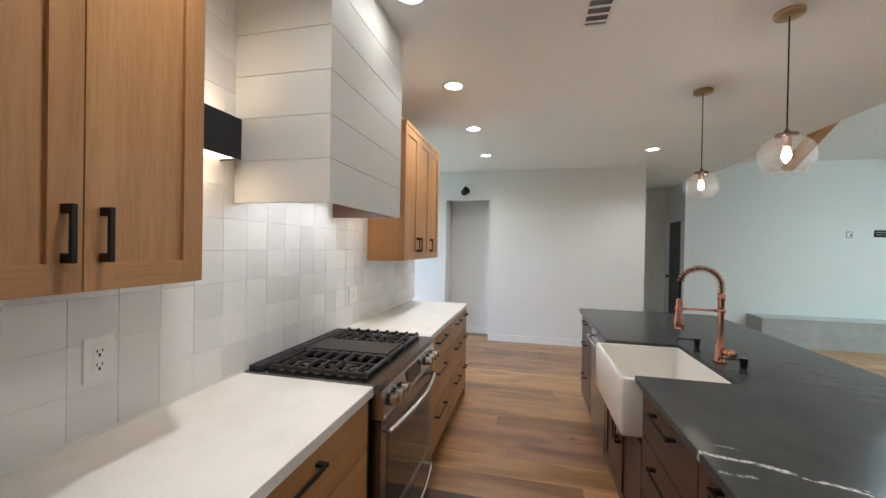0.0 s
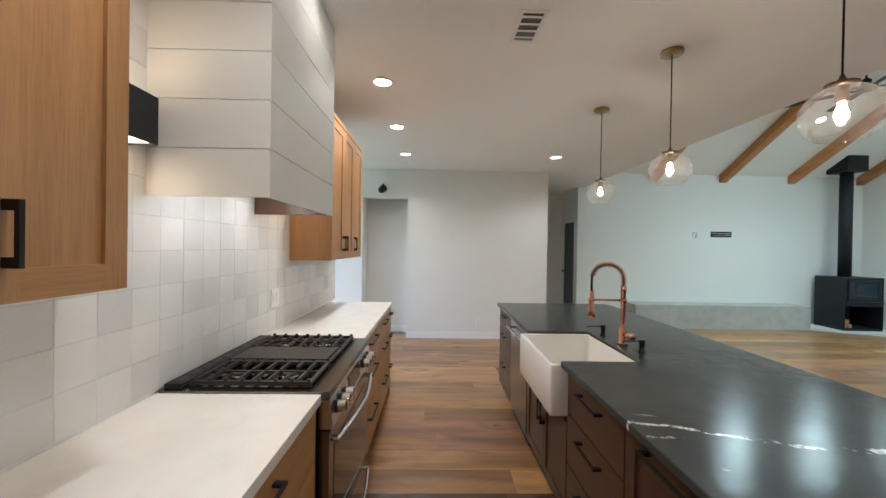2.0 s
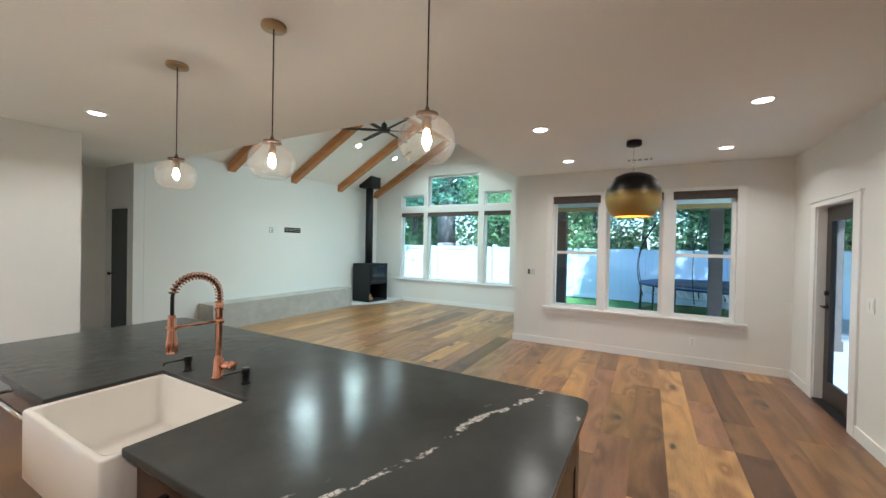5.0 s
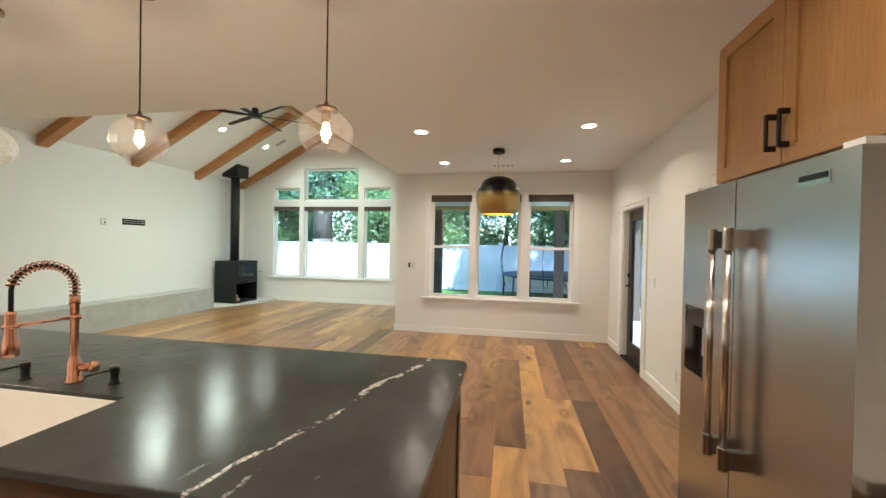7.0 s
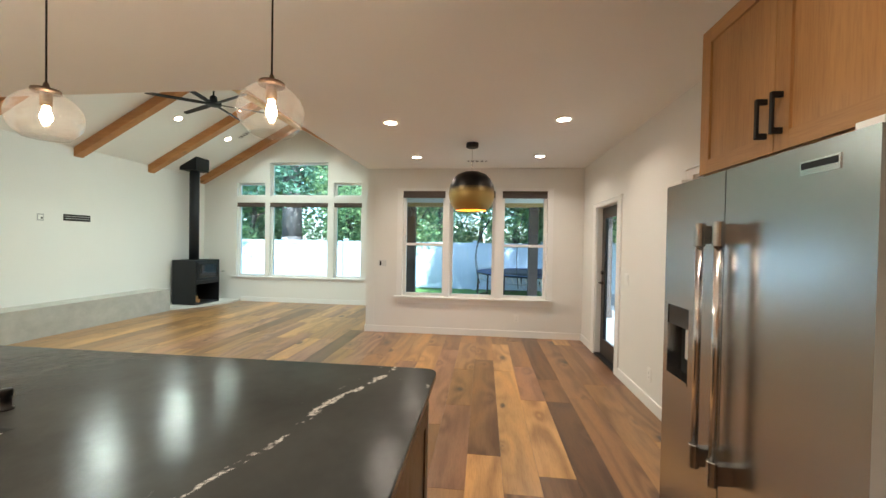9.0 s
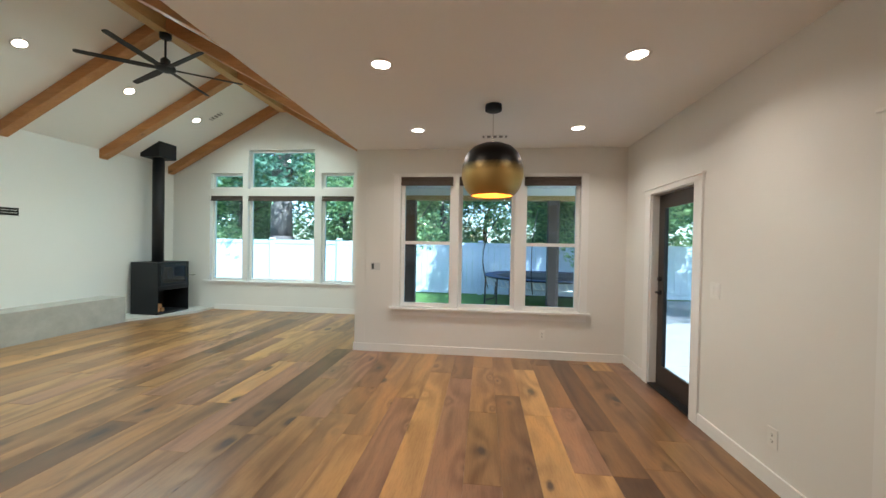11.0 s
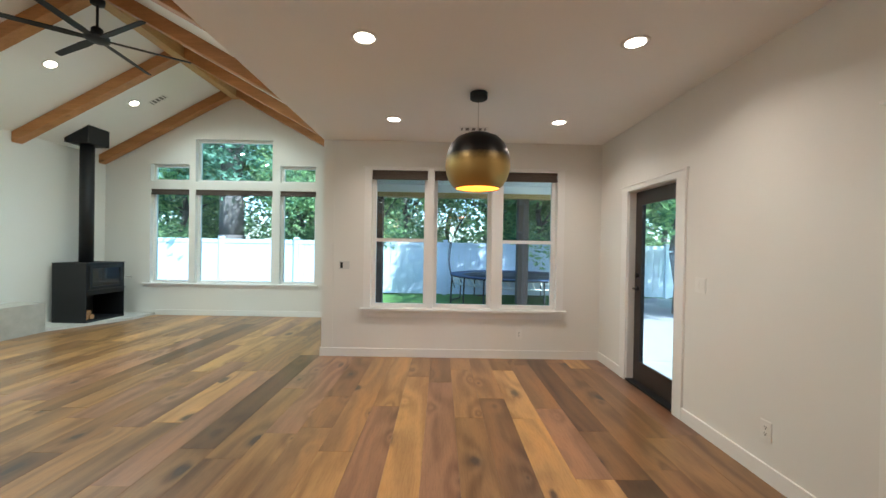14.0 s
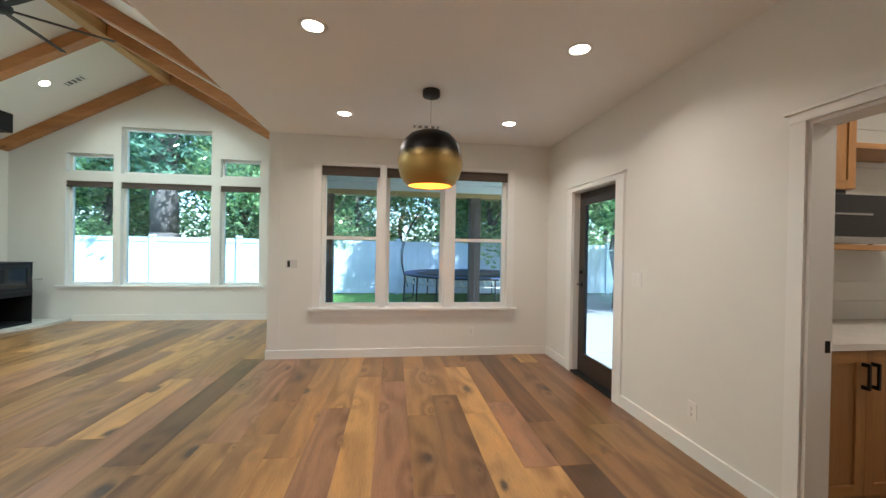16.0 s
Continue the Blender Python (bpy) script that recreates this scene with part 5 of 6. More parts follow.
part("head", soften(hd, 0.008, 2), BLACK, t, "", True)

# ---- living room: beams ----
BW, BD = 0.15, 0.16
for bx in (4.23, 5.645, 7.055, 8.485):
    for s, yw in ((1, YN), (-1, YV)):
        bm = bmesh.new()
        ye, yr = yw - s * 0.002, YR + s * 0.078
        prism(bm, [(ye, vault_z(ye) - 0.001), (yr, vault_z(yr) - 0.001), (yr, vault_z(yr) - BD - 0.02), (ye, vault_z(ye) - BD)], "x", bx - BW / 2, bx + BW / 2)
        solid("rafter_beam", soften(bm, 0.006, 1), FIR, "knotty fir rafter beam under the vault", "beam", group="rafter beams")
solid("ridge_beam", B(XV + 0.002, YR - 0.075, ZR - 0.22, XL - 0.002, YR + 0.075, ZR - 0.045, 0.006, 1), FIR_X, "pale fir ridge beam along the vault's peak", "beam")

# ---- ceiling fan ----
FXX, FYY = 5.655, YR
t = thing("ceiling_fan", (FXX, FYY, 4.18), "black six-blade ceiling fan on a downrod", "ceiling fan")
part("canopy", lathe(bmesh.new(), FXX, FYY, [(0.03, 4.11), (0.065, 4.12), (0.07, 4.155), (0.07, 4.1795)], 28, True), BLACK_MATTE, t, "", True)
part("downrod", rod(bmesh.new(), (FXX, FYY, 3.86), (FXX, FYY, 4.115), 0.013), BLACK_MATTE, t)
part("motor", lathe(bmesh.new(), FXX, FYY, [(0.02, 3.695), (0.09, 3.70), (0.115, 3.715), (0.115, 3.755), (0.10, 3.765), (0.055, 3.775), (0.055, 3.84), (0.03, 3.865)], 32, True), BLACK_MATTE, t, "", True)
blade = bmesh.new()
prism(blade, [(0.09, -0.03), (0.25, -0.042), (0.88, -0.034), (0.90, -0.022), (0.90, 0.022), (0.88, 0.034), (0.25, 0.042), (0.09, 0.03)], "z", -0.006, 0.006)
blade.transform(Matrix.Rotation(radians(12), 4, "X"))
soften(blade, 0.002, 1)
me = mesh_of("blade", blade, BLACK_MATTE)
for k in range(6):
    ob = new("blade", me)
    ob.parent = t
    ob.matrix_parent_inverse = Matrix.Translation(-Vector(t.location))
    ob.matrix_basis = Matrix.Translation((FXX, FYY, 3.725)) @ Matrix.Rotation(radians(6 + 60 * k), 4, "Z")

# ---- wood stove ----
SC, SR = Vector((7.84, 7.03, 0.0)), radians(-2)
SM = Matrix.Translation(SC) @ Matrix.Rotation(SR, 4, "Z")
solid("hearth", prism(bmesh.new(), [(7.07, YN - 0.001), (7.07, 7.0), (8.05, 6.45), (XL - 0.015, 6.44), (XL - 0.015, YN - 0.001)], "z", 0.0, 0.045), HEARTH, "low pale stone hearth slab in the corner", "hearth")
t = thing("wood_stove", (SC.x, SC.y, 0.045), "black steel wood stove with a log niche and flue pipe", "stove")


def stove_part(name, bm, mat, parent, label="", smooth=False):
    bm.transform(SM)
    return part(name, bm, mat, parent, label, smooth)


w, d = 0.355, 0.29
for nm, b in (("side", (-w, -d, 0.046, -w + 0.012, d, 1.02)), ("side", (w - 0.012, -d, 0.046, w, d, 1.02)), ("back", (-w + 0.012, d - 0.012, 0.046, w - 0.012, d, 1.02)),
              ("base", (-w + 0.012, -d, 0.0455, w - 0.012, d - 0.012, 0.075)), ("niche_roof", (-w + 0.012, -d, 0.50, w - 0.012, d - 0.012, 0.56)), ("top", (-w - 0.004, -d - 0.006, 1.02, w + 0.004, d, 1.035))):
    stove_part(nm, B(*b, 0.002, 1), BLACK_MATTE, t)
fr = bmesh.new()
for b in ((-0.30, 0.60, -0.262, 0.98), (0.262, 0.60, 0.30, 0.98), (-0.262, 0.60, 0.262, 0.64), (-0.262, 0.94, 0.262, 0.98)):
    box(fr, b[0], -d - 0.016, b[1], b[2], -d + 0.01, b[3])
fdoor = stove_part("fire_door", soften(fr, 0.003, 1), BLACK_MATTE, t)
stove_part("fire_glass", B(-0.262, -d - 0.004, 0.64, 0.262, -d + 0.004, 0.94), OVEN_GLASS, fdoor, "dark firebox glass")
stove_part("firebox", B(-w + 0.012, -d + 0.012, 0.561, w - 0.012, d - 0.013, 1.019), BLACK_MATTE, t)
stove_part("ash_lip", B(-w + 0.02, -d - 0.03, 0.562, w - 0.02, -d - 0.001, 0.585, 0.003, 1), BLACK_MATTE, t)
hb = rod(bmesh.new(), (0.30, -d - 0.02, 0.76), (0.42, -d - 0.05, 0.75), 0.007)
rod(hb, (0.39, -d - 0.043, 0.752), (0.45, -d - 0.058, 0.748), 0.011)
stove_part("door_handle", hb, CHROME, fdoor, "steel spring handle", True)
pp = Vector((7.80, 7.06, 0))
part("flue_pipe", rod(bmesh.new(), (pp.x, pp.y, 1.034), (pp.x, pp.y, 3.06), 0.098, 0.098, 32), BLACK_MATTE, t, "black flue pipe", True)
zc = vault_z(pp.y)
box_ = bmesh.new()
prism(box_, [(pp.y - 0.2, 3.05), (pp.y + 0.2, 3.05), (pp.y + 0.2, vault_z(pp.y + 0.2) + 0.001), (pp.y - 0.2, vault_z(pp.y - 0.2) + 0.001)], "x", pp.x - 0.2, pp.x + 0.2)
part("ceiling_box", soften(box_, 0.003, 1), BLACK_MATTE, t, "square black ceiling support box")
for lx, lz, r in ((-0.255, 0.125, 0.048), (-0.155, 0.118, 0.042), (-0.21, 0.20, 0.042)):
    lg = rod(bmesh.new(), (lx, -0.2, lz), (lx, 0.15, lz), r, r * 0.95, 12)
    lg.transform(SM)
    solid("firewood_log", lg, LOG, "split firewood log in the stove niche", "log", group="firewood logs")

# ---- concrete bench ----
solid("bench", B(3.67, 6.98, 0.0, 7.065, YN - 0.001, 0.45, 0.008, 2), CONCRETE, "long grey concrete bench along the living wall", "bench")

# ---- dining pendant ----
PX, PY = 4.55, 0.64
t = thing("dome_pendant", (PX, PY, H), "large black and gold metal dome pendant, lit inside", "pendant light")
part("canopy", lathe(bmesh.new(), PX, PY, [(0.068, H - 0.055), (0.075, H - 0.05), (0.075, H - 0.0005)], 32, True), BLACK_MATTE, t, "", True)
part("stem", rod(bmesh.new(), (PX, PY, 2.40), (PX, PY, H - 0.05), 0.0045, 0.0045, 8), CHROME, t)
prof = [(0.191, 1.918), (0.222, 1.945), (0.253, 1.995), (0.272, 2.055), (0.280, 2.103), (0.279, 2.138)]
prof2 = [(0.279, 2.138), (0.275, 2.178), (0.262, 2.231), (0.232, 2.296), (0.180, 2.350), (0.103, 2.383), (0.012, 2.392)]
bm = lathe(bmesh.new(), PX, PY, prof, 48)
part("lower_shade", bm, TWO_TONE, t, "brushed gold lower half", True)
bm = lathe(bmesh.new(), PX, PY, prof2, 48)
part("upper_shade", bm, TWO_TONE, t, "matte black upper half", True)
bm = lathe(bmesh.new(), PX, PY, [(r - 0.006, z + (0.001 if k == 0 else 0)) for k, (r, z) in enumerate(prof + prof2[1:-1])] + [(0.01, 2.385)], 48)
part("lining", bm, GOLD_IN, t, "gold lining", True)
part("rim", lathe(bmesh.new(), PX, PY, [(0.185, 1.918), (0.188, 1.914), (0.192, 1.918)], 48), GOLD, t, "", True)
part("bulb", lathe(bmesh.new(), PX, PY, [(0.01, 2.16), (0.035, 2.18), (0.045, 2.22), (0.03, 2.27), (0.015, 2.30), (0.015, 2.384)], 20, True), DOME_BULB, t, "glowing bulb", True)
lamp("dome_lamp", "POINT", (PX, PY, 2.11), (PX, PY, 0), 1.0, (1.0, 0.68, 0.36), 0.04)

# ---- pantry ----
t = thing("pantry_cabinet", (3.0, -1.3, 0), "honey alder pantry base cabinet with framed doors", "cabinet")
part("body", B(3.02, -3.2, 0.10, 3.635, YS - T - 0.005, 0.885), CAB, t)
part("kick", B(3.08, -3.2, 0.0, 3.635, YS - T - 0.005, 0.099), CAB_Y, t)
for k in range(5):
    a = YS - T - 0.006 - 0.33 * (k + 1)
    dr = shaker("door", t, "y", 3.02, -1, a, a + 0.33, 0.105, 0.88, CAB, CAB_Y, 0.06)
    hy = a + 0.03 if k % 2 == 0 else a + 0.30
    pull(dr, (3.0, hy, 0.82), (3.0, hy, 0.68), (-0.032, 0, 0), 0.0055)
solid("pantry_worktop", B(2.99, -3.25, 0.886, 3.638, YS - T - 0.003, 0.92, 0.003, 2), QUARTZ, "white quartz pantry worktop", "worktop")
lap = tagged(new("pantry_shiplap"), "white shiplap boards behind the pantry worktop", "wall boards", "", "structure")
for k in range(13):
    part("board", B(3.628, -3.29, 0.921 + 0.138 * k, 3.6385, YS - T - 0.002, 0.921 + 0.138 * k + 0.135, 0.002, 1), SHIPLAP, lap)
solid("pantry_shelf", B(3.20, -2.6, 1.42, 3.627, YS - T - 0.004, 1.45, 0.002, 1), CAB_Y, "honey alder microwave shelf", "shelf")
solid("pantry_shelf", B(3.33, -2.6, 2.065, 3.627, -1.932, 2.10, 0.002, 1), CAB_Y, "honey alder open shelf over the microwave", "shelf")
t = thing("microwave", (3.4, -1.5, 1.451), "stainless microwave with a black glass door on the shelf", "microwave")
part("body", B(3.26, -2.06, 1.457, 3.60, -1.52, 1.757, 0.004, 1), STEEL, t)
part("door", B(3.245, -1.955, 1.50, 3.2595, -1.522, 1.753, 0.003, 1), OVEN_GLASS, t, "black glass door")
part("lower_trim", B(3.246, -2.06, 1.459, 3.2598, -1.522, 1.498, 0.002, 1), STEEL, t)
part("control_panel", B(3.246, -2.06, 1.50, 3.2598, -1.957, 1.753, 0.002, 1), OVEN_GLASS, t)
part("door_bar", B(3.236, -1.94, 1.63, 3.2445, -1.54, 1.642, 0.002, 1), STEEL, t)
for yy in (-2.02, -1.56):
    part("foot", rod(bmesh.new(), (3.30, yy, 1.4505), (3.30, yy, 1.458), 0.012), BLACK, t)
t = thing("pantry_upper_cabinet", (3.4, -1.4, 1.8), "honey alder pantry wall cabinet", "cabinet")
part("body", B(3.34, -1.93, 1.80, 3.627, YS - T - 0.004, 2.42, 0.001, 1), CAB, t)
shaker("door", t, "y", 3.34, -1, -1.93, -1.60, 1.802, 2.418, CAB, CAB_Y, 0.055)
shaker("door", t, "y", 3.34, -1, -1.60, YS - T - 0.004, 1.802, 2.418, CAB, CAB_Y, 0.055)
part("valance", B(3.35, -1.90, 1.775, 3.45, YS - T - 0.02, 1.7995), BLACK_MATTE, t)
# added ceiling light, out of view, that brightens the pantry
lt = thing("pantry_light", (2.5, -2.2, H), "round ceiling light added out of view to light the pantry", "light")
part("lens", lathe(bmesh.new(), 2.5, -2.2, [(0.09, H - 0.02), (0.10, H - 0.0005)], 28, True), LED, lt)
lamp("pantry_lamp", "AREA", (2.5, -2.2, H - 0.03), (2.5, -2.2, 0), 2.2, WARM, 0.15, 170)

# ---- outside: patio ----
def post(x, y, w):
    t = thing("patio_post", (x, y, -0.05), "brown painted square patio post", "post", "patio posts")
    part("shaft", B(x - w / 2, y - w / 2, -0.05, x + w / 2, y + w / 2, 2.34, 0.008, 1), POST, t)
    part("foot", B(x - w / 2 - 0.02, y - w / 2 - 0.02, -0.0495, x + w / 2 + 0.02, y + w / 2 + 0.02, 0.12, 0.006, 1), POST, t)


post(8.5, -0.62, 0.20)
post(8.5, 2.16, 0.20)
post(8.5, -2.2, 0.20)
solid("fascia", B(8.395, -2.34, 2.431, 8.605, 2.30, 2.575, 0.003, 1), TRIM, "white board above the patio beam", "trim", "structure")
solid("patio_beam", B(8.40, -2.34, 2.342, 8.60, 2.30, 2.43, 0.006, 1), GLULAM, "yellow glulam beam over the patio posts", "beam")

# ---- outside: fence ----
FENCE_X = 13.4
t = thing("vinyl_fence", (FENCE_X, 5, -0.15), "white vinyl privacy fence with capped posts", "fence")
y = -16.0
while y < 26:
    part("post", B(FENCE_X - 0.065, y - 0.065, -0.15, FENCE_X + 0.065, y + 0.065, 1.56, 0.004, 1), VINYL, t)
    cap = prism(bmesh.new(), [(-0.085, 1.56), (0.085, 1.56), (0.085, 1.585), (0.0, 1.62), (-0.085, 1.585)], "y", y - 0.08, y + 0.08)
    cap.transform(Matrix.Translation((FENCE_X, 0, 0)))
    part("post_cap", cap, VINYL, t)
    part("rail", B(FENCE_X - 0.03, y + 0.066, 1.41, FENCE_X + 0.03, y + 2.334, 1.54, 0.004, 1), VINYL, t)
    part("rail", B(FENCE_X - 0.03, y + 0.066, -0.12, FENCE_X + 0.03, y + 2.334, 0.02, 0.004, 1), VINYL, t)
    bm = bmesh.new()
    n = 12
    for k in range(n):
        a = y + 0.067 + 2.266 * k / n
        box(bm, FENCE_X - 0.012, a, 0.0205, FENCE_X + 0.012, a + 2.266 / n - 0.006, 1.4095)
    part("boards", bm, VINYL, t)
    y += 2.4

# ---- outside: trampoline ----
TX, TY, TR = 11.6, -1.15, 1.80
t = thing("trampoline", (TX, TY, -0.15), "round black trampoline with a safety net frame on the lawn", "trampoline")
ring = [(TX + TR * math.cos(2 * math.pi * i / 48), TY + TR * math.sin(2 * math.pi * i / 48), 0.72) for i in range(49)]
part("top_ring", tube(bmesh.new(), ring, 0.03, 8), BLACK_MATTE, t, "", True)
part("mat", lathe(bmesh.new(), TX, TY, [(0.01, 0.70), (1.50, 0.705), (1.50, 0.712), (0.01, 0.707)], 48), BLACK_MATTE, t, "black jumping mat", True)
part("spring_pad", lathe(bmesh.new(), TX, TY, [(1.48, 0.735), (1.80, 0.750), (1.83, 0.742), (1.83, 0.728), (1.80, 0.735), (1.48, 0.725)], 48), material("blue_pad", (0.03, 0.06, 0.14), 0.5), t, "dark blue spring pad", True)
low = [(TX + (TR - 0.05) * math.cos(2 * math.pi * i / 48), TY + (TR - 0.05) * math.sin(2 * math.pi * i / 48), 0.50) for i in range(49)]
part("lower_ring", tube(bmesh.new(), low, 0.018, 6), material("galvanised", (0.55, 0.56, 0.58), 0.4, 0.7), t, "", True)
bm = bmesh.new()
for i in range(60):
    a = 2 * math.pi * i / 60
    rod(bm, (TX + TR * math.cos(a), TY + TR * math.sin(a), 0.70), (TX + (TR - 0.05) * math.cos(a + 0.05), TY + (TR - 0.05) * math.sin(a + 0.05), 0.50), 0.016, 0.016, 5)
part("lacing", bm, PLASTIC, t, "white lacing cords")
for i in range(8):
    a0, a1 = 2 * math.pi * (i + 0.2) / 8, 2 * math.pi * (i + 0.75) / 8
    pts = [(TX + TR * math.cos(a0), TY + TR * math.sin(a0), 0.70), (TX + (TR + 0.03) * math.cos(a0), TY + (TR + 0.03) * math.sin(a0), -0.08), (TX + (TR + 0.03) * math.cos(a0 + 0.03), TY + (TR + 0.03) * math.sin(a0 + 0.03), -0.13)]
    pts += [(TX + (TR + 0.03) * math.cos(a0 + (a1 - a0) * u / 5), TY + (TR + 0.03) * math.sin(a0 + (a1 - a0) * u / 5), -0.13) for u in range(1, 6)]
    pts += [(TX + TR * math.cos(a1), TY + TR * math.sin(a1), 0.70)]
    part("leg", tube(bmesh.new(), pts, 0.02, 6), BLACK_MATTE, t)
    am = 2 * math.pi * (i + 0.5) / 8
    arc = [(TX + (TR + 0.06 + 0.22 * math.sin(math.pi * u / 12) - 0.30 * (u / 12) ** 2) * math.cos(am), TY + (TR + 0.06 + 0.22 * math.sin(math.pi * u / 12) - 0.30 * (u / 12) ** 2) * math.sin(am), 0.40 + 2.1 * u / 12) for u in range(13)]
    part("net_pole", tube(bmesh.new(), arc, 0.011, 6), BLACK_MATTE, t)
t.scale = (1, 1, 0.92)

# ---- outside: trees ----
def leaf_mesh(name, seed, count, shape, size, mat):
    """A crown of small leaf cards of two bent triangles each; shape gives a place for a random triple."""
    r = random.Random(seed)
    verts, faces = [], []
    for _ in range(count):
        c = shape(r)
        u = Vector((r.uniform(-1, 1), r.uniform(-1, 1), r.uniform(-0.6, 0.6))).normalized()
        v = u.orthogonal().normalized()
        v.rotate(Matrix.Rotation(r.uniform(0, 6.28), 3, u))
        s = size * r.uniform(0.5, 1.3)
        k = len(verts)
        bend = u.cross(v) * s * 0.25
        verts += [c - u * s, c + v * s * 0.5 + bend, c + u * s, c - v * s * 0.5 + bend]
        faces += [(k, k + 1, k + 2), (k, k + 2, k + 3)]
    me = bpy.data.meshes.new(name)
    me.from_pydata([tuple(p) for p in verts], [], faces)
    me.materials.append(mat)
    return me


def broadleaf(seed, rx, rz, clumps=26):
    r0 = random.Random(seed)
    cl = []
    for _ in range(clumps):
        a, h, q = r0.uniform(0, 6.28), r0.uniform(-1, 1), r0.uniform(0.35, 1.0)
        w = math.sqrt(max(0, 1 - h * h * 0.85))
        cl.append((Vector((rx * q * w * math.cos(a), rx * q * w * math.sin(a), rz * h)), r0.uniform(0.28, 0.55) * rx * 0.8))

    def shape(r):
        c, s = r.choice(cl)
        d = Vector((r.gauss(0, 1), r.gauss(0, 1), r.gauss(0, 0.6)))
        return c + d.normalized() * s * r.uniform(0.5, 1.0)
    return shape


def conifer(seed, rx, hz):
    def shape(r):
        u = r.random() ** 0.8
        tier = math.floor(u * 16) / 16 + r.uniform(0, 0.03)
        a, q = r.uniform(0, 6.28), r.uniform(0.15, 1)
        reach = rx * (1 - tier) * q * (0.75 + 0.25 * math.sin(a * 5 + tier * 40))
        return Vector((reach * math.cos(a), reach * math.sin(a), hz * tier - reach * 0.35 + r.uniform(-0.2, 0.2)))
    return shape


CROWNS = [leaf_mesh("crown", 1, 15000, broadleaf(1, 3.0, 2.6), 0.095, LEAF), leaf_mesh("crown", 2, 15000, broadleaf(2, 2.6, 3.0), 0.09, LEAF),
          leaf_mesh("crown", 3, 20000, conifer(3, 3.2, 11.0), 0.11, LEAF2), leaf_mesh("crown", 4, 11000, broadleaf(5, 2.2, 1.8), 0.085, LEAF)]


def tree(x, y, kind, trunk_r, trunk_h, crown_z, scale, spin, label):
    t = thing("tree", (x, y, -0.15), label, "tree", "trees behind the fence")
    bm = bmesh.new()
    r = random.Random(int(x * 100 + y * 10))
    pts = [(x + r.uniform(-0.1, 0.1) * k * 0.4, y + r.uniform(-0.1, 0.1) * k * 0.4, -0.15 + trunk_h * k / 6) for k in range(7)]
    for k in range(6):
        rod(bm, pts[k], pts[k + 1], trunk_r * (1 - 0.10 * k), trunk_r * (1 - 0.10 * (k + 1)), 14)
    part("trunk", bm, BARK, t, "", True)
    for k in range(7):
        a = r.uniform(0, 6.28)
        z0 = trunk_h * r.uniform(0.45, 0.95)
        p0 = Vector((x, y, z0))
        L = r.uniform(1.2, 2.4) * scale
        p1 = p0 + Vector((math.cos(a) * L * 0.5, math.sin(a) * L * 0.5, L * 0.25))
        p2 = p0 + Vector((math.cos(a) * L, math.sin(a) * L, L * 0.6))
        lb = rod(bmesh.new(), p0, p1, trunk_r * 0.28, trunk_r * 0.18, 8)
        rod(lb, p1, p2, trunk_r * 0.18, trunk_r * 0.07, 8)
        part("limb", lb, BARK, t)
    c = new("crown", CROWNS[kind])
    c.parent = t
    c.matrix_basis = Matrix.Translation((0, 0, crown_z + 0.15)) @ Matrix.Rotation(spin, 4, "Z") @ Matrix.Diagonal((scale, scale, scale, 1))


tree(14.6, 8.4, 2, 0.46, 11.0, 3.7, 1.1, 0.3, "tall fir with a thick grey trunk behind the fence")
for k, (x, y, kind, z, s) in enumerate(((15.6, 5.2, 0, 3.2, 0.8), (16.0, 2.4, 1, 3.6, 0.95), (15.4, -0.8, 0, 3.3, 0.85), (16.4, -4.2, 1, 3.8, 1.1), (15.6, 13.0, 0, 3.4, 1.0), (18.5, 8.0, 1, 4.6, 1.35),
                                     (19.5, 0.6, 0, 5.0, 1.5), (20.0, 13.5, 2, 1.0, 1.1), (20.0, -5.0, 2, 1.0, 1.2), (15.6, 6.3, 3, 2.9, 0.95), (16.0, 11.0, 3, 2.6, 0.9), (14.8, -2.6, 3, 2.4, 0.9), (14.9, 3.4, 3, 2.3, 0.9), (22, 3.6, 2, 1.0, 1.0), (17, -8.5, 0, 3.5, 1.1))):
    tree(x, y, kind, 0.16 if kind != 2 else 0.3, 4.2 if kind != 2 else 8.0, z, s, k * 1.3, "leafy green tree behind the fence" if kind != 2 else "dark green fir behind the fence")
# added trees, set where their crowns throw dappled shade on the fence
for x, y, spin in ((9.9, -4.6, 2.0), (10.8, -6.4, 0.4), (9.4, -8.2, 3.1)):
    tree(x, y, 1, 0.18, 4.6, 6.0, 1.2, spin, "leafy tree added on the lawn to cast shade on the fence")

# ---- floor planks ----
floor = tagged(new("floor"), "wide knotty oak plank floor in mixed honey and brown tones", "floor", "", "structure")
rnd = random.Random(11)
plank_meshes = {}
PW = 0.238


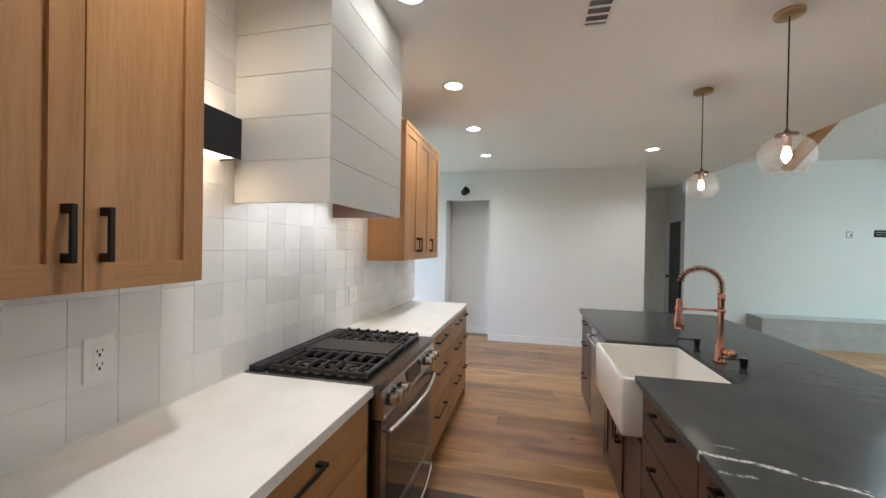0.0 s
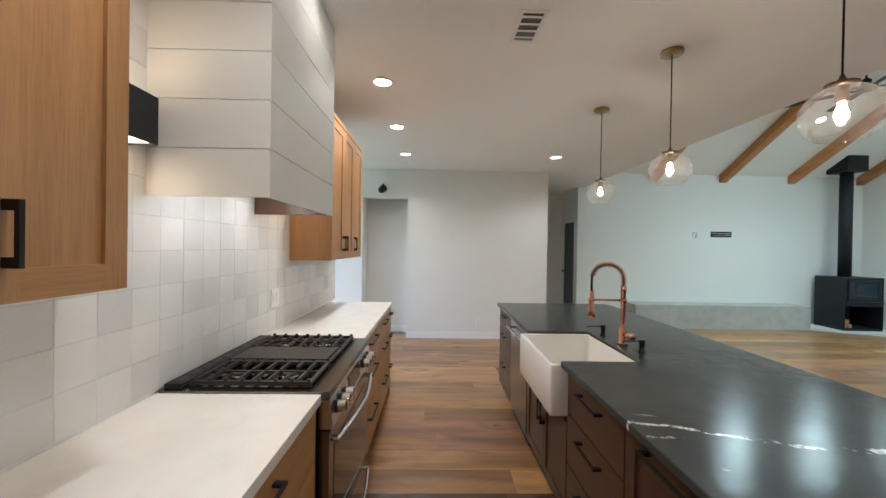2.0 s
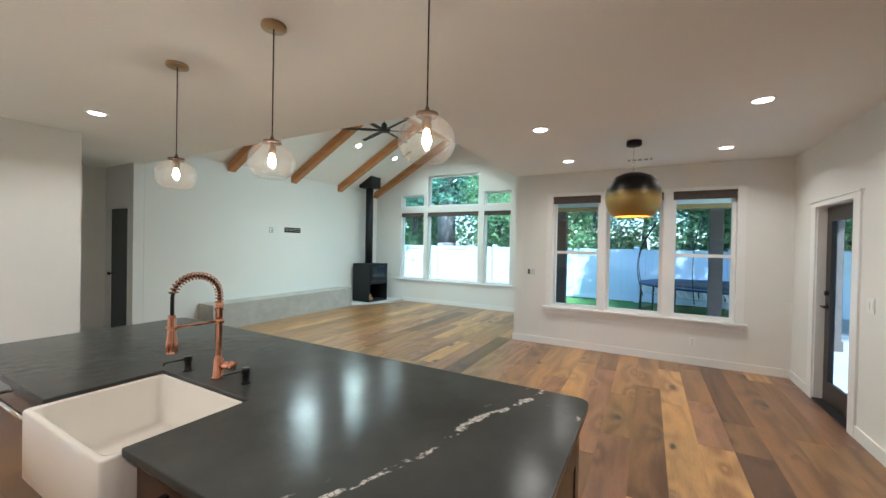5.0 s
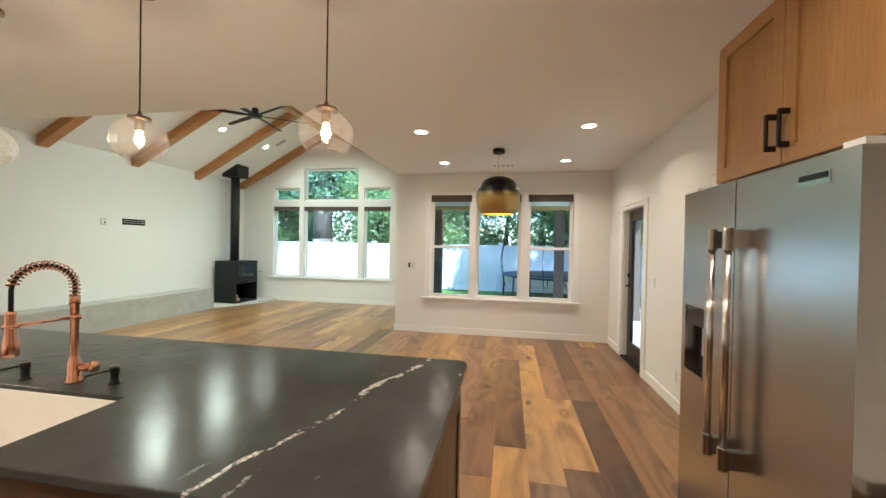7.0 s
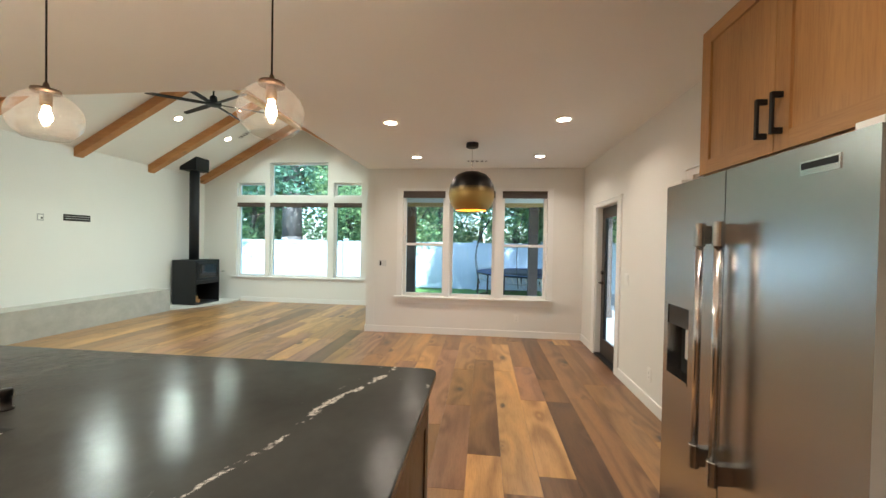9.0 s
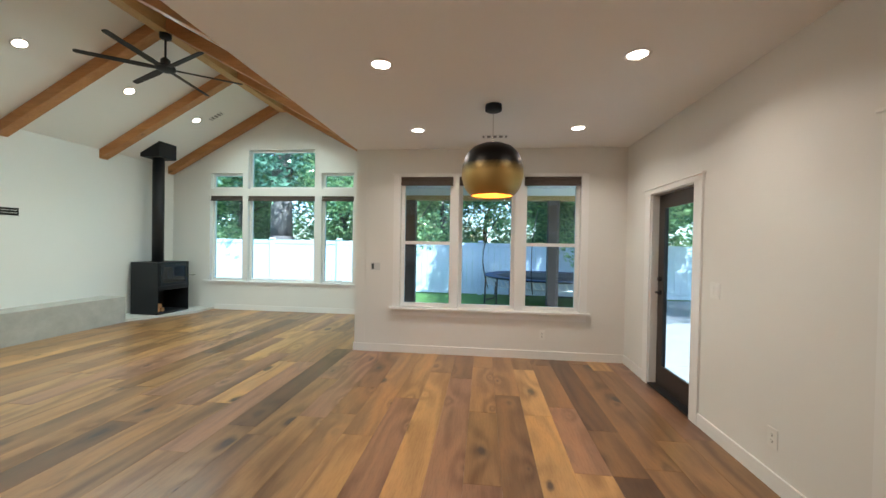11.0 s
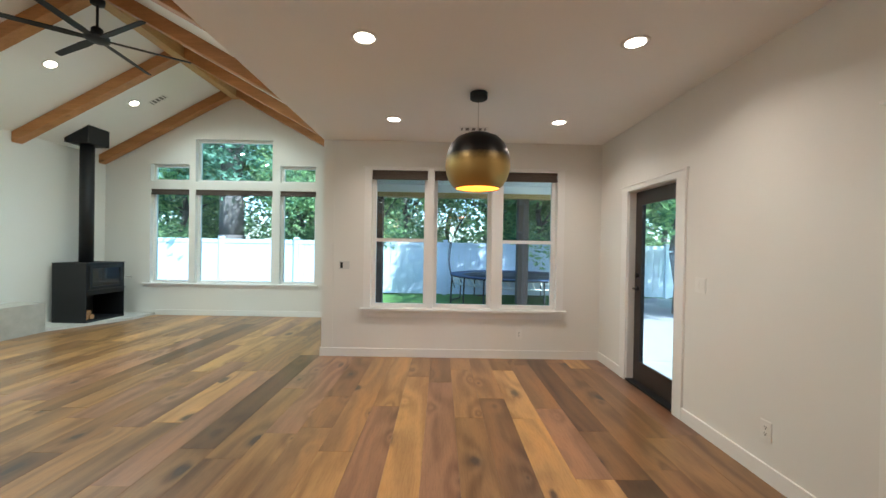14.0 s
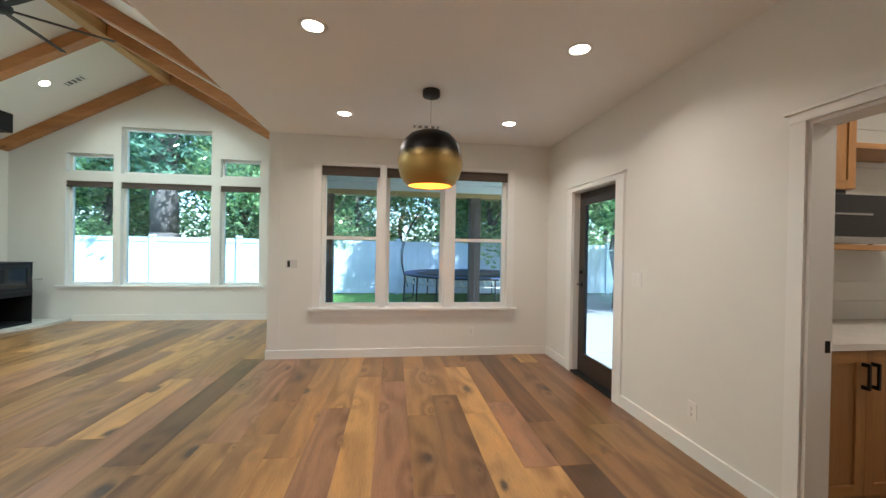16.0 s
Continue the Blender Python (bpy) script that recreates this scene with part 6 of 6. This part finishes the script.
def plank_mesh(length, width, tone):
    key = (round(length, 2), round(width, 3), tone)
    if key not in plank_meshes:
        bm = bmesh.new()
        l, w, c = key[0] / 2 - 0.0003, key[1] / 2 - 0.0003, 0.0012
        v = [bm.verts.new(p) for p in ((-l, -w, -c), (l, -w, -c), (l, w, -c), (-l, w, -c), (-l + c, -w + c, 0), (l - c, -w + c, 0), (l - c, w - c, 0), (-l + c, w - c, 0),
                                       (-l, -w, -0.006), (l, -w, -0.006), (l, w, -0.006), (-l, w, -0.006))]
        for f in ((4, 5, 6, 7), (0, 1, 5, 4), (1, 2, 6, 5), (2, 3, 7, 6), (3, 0, 4, 7), (8, 9, 1, 0), (9, 10, 2, 1), (10, 11, 3, 2), (11, 8, 0, 3)):
            bm.faces.new([v[i] for i in f])
        plank_meshes[key] = mesh_of("plank", bm, PLANKS[tone])
    return plank_meshes[key]


# tones of the boards in the dining area, by row and place
TONES = {(0, 2.2): 5, (0, 4.4): 5, (-1, 2.4): 5, (-1, 4.6): 1, (-2, 2.0): 0, (-2, 4.2): 0, (1, 2.6): 1, (1, 4.8): 2, (2, 2.2): 3, (2, 4.4): 2, (3, 3.0): 3, (3, 5.2): 1,
         (4, 3.2): 4, (4, 5.35): 2, (5, 2.4): 3, (5, 4.6): 4, (6, 1.7): 4, (6, 3.87): 2, (7, 2.6): 2, (7, 4.8): 1}
starts = {}
for (row, x) in TONES:
    starts.setdefault(row, []).append(x)
for row in range(-7, 34):
    y = 0.33 + PW * (row - 0.5)
    end = XL if y > YV - 0.06 else XD
    cuts, x = [], -1.3 - rnd.uniform(0, 1.8)
    fixed = sorted(starts.get(row, []))
    while x < end:
        nxt = x + rnd.choice((1.2, 1.6, 2.0, 2.2, 2.2))
        for f in fixed:
            if x < f - 0.01 < nxt + 0.5:
                nxt = f
                break
        cuts.append((x, min(nxt, end)))
        x = nxt
    for a, b in cuts:
        a = max(a, -1.3)
        if b - a < 0.05:
            continue
        tone = TONES.get((row, round(a, 2)), rnd.choices(range(6), (0.9, 4.0, 6.5, 2.6, 2.2, 0.4))[0])
        p = new("plank", plank_mesh(b - a, PW, tone))
        p.location, p.parent = ((a + b) / 2, y, 0), floor
# boards that would lie beyond the south wall
for p in [q for q in floor.children if q.location.y < YS - T - 0.1]:
    bpy.data.objects.remove(p)
pantry_floor = solid("floor_pantry", B(1.7, -3.3, -0.005, 3.7, -1.226, -0.0005), PLANKS[2], "oak floor in the pantry", "floor", "structure")
hall_floor = solid("floor_hall", B(-3.3, 3.7, -0.005, -1.301, 6.6, -0.0005), PLANKS[2], "oak floor in the side hall", "floor", "structure")

# ---- backsplash tiles ----
splash = tagged(new("backsplash"), "square handmade glazed tiles in uneven off-white tones", "backsplash", "", "structure")
g = bmesh.new()
box(g, XW, -1.0, 0.93, XW + 0.0085, 3.87, H)
part("grout_bed", g, GROUT, splash)
tile_meshes = []
for k in range(6):
    bm = bmesh.new()
    d = [0.008 + rnd.uniform(-0.0012, 0.0012) for _ in range(4)]
    s = 0.0652
    q = [(-s, -s), (s, -s), (s, s), (-s, s)]
    lo = [bm.verts.new((0, y, z)) for y, z in q]
    mid = [bm.verts.new((dd - 0.002, y, z)) for (y, z), dd in zip(q, d)]
    hi = [bm.verts.new((dd, y * 0.985, z * 0.985)) for (y, z), dd in zip(q, d)]
    for i in range(4):
        j = (i + 1) % 4
        bm.faces.new((lo[i], lo[j], mid[j], mid[i])), bm.faces.new((mid[i], mid[j], hi[j], hi[i]))
    bm.faces.new(hi)
    tile_meshes.append(mesh_of("tile", bm, TILE))
TP = 0.131
for row in range(14):
    for col in range(-13, 24):
        y, z = 0.76 + TP * (col + 0.5), 0.942 + TP * (row + 0.5)
        if y < -0.7 or y > 3.85 or z > 2.70:
            continue
        if y < 0.83 and z > 1.40 or 2.68 < y < 3.70 and z > 1.40 or 1.40 < y < 2.1 and z > 1.80:
            continue
        o = new("tile", rnd.choice(tile_meshes))
        o.location, o.parent = (XW + 0.003, y, z), splash
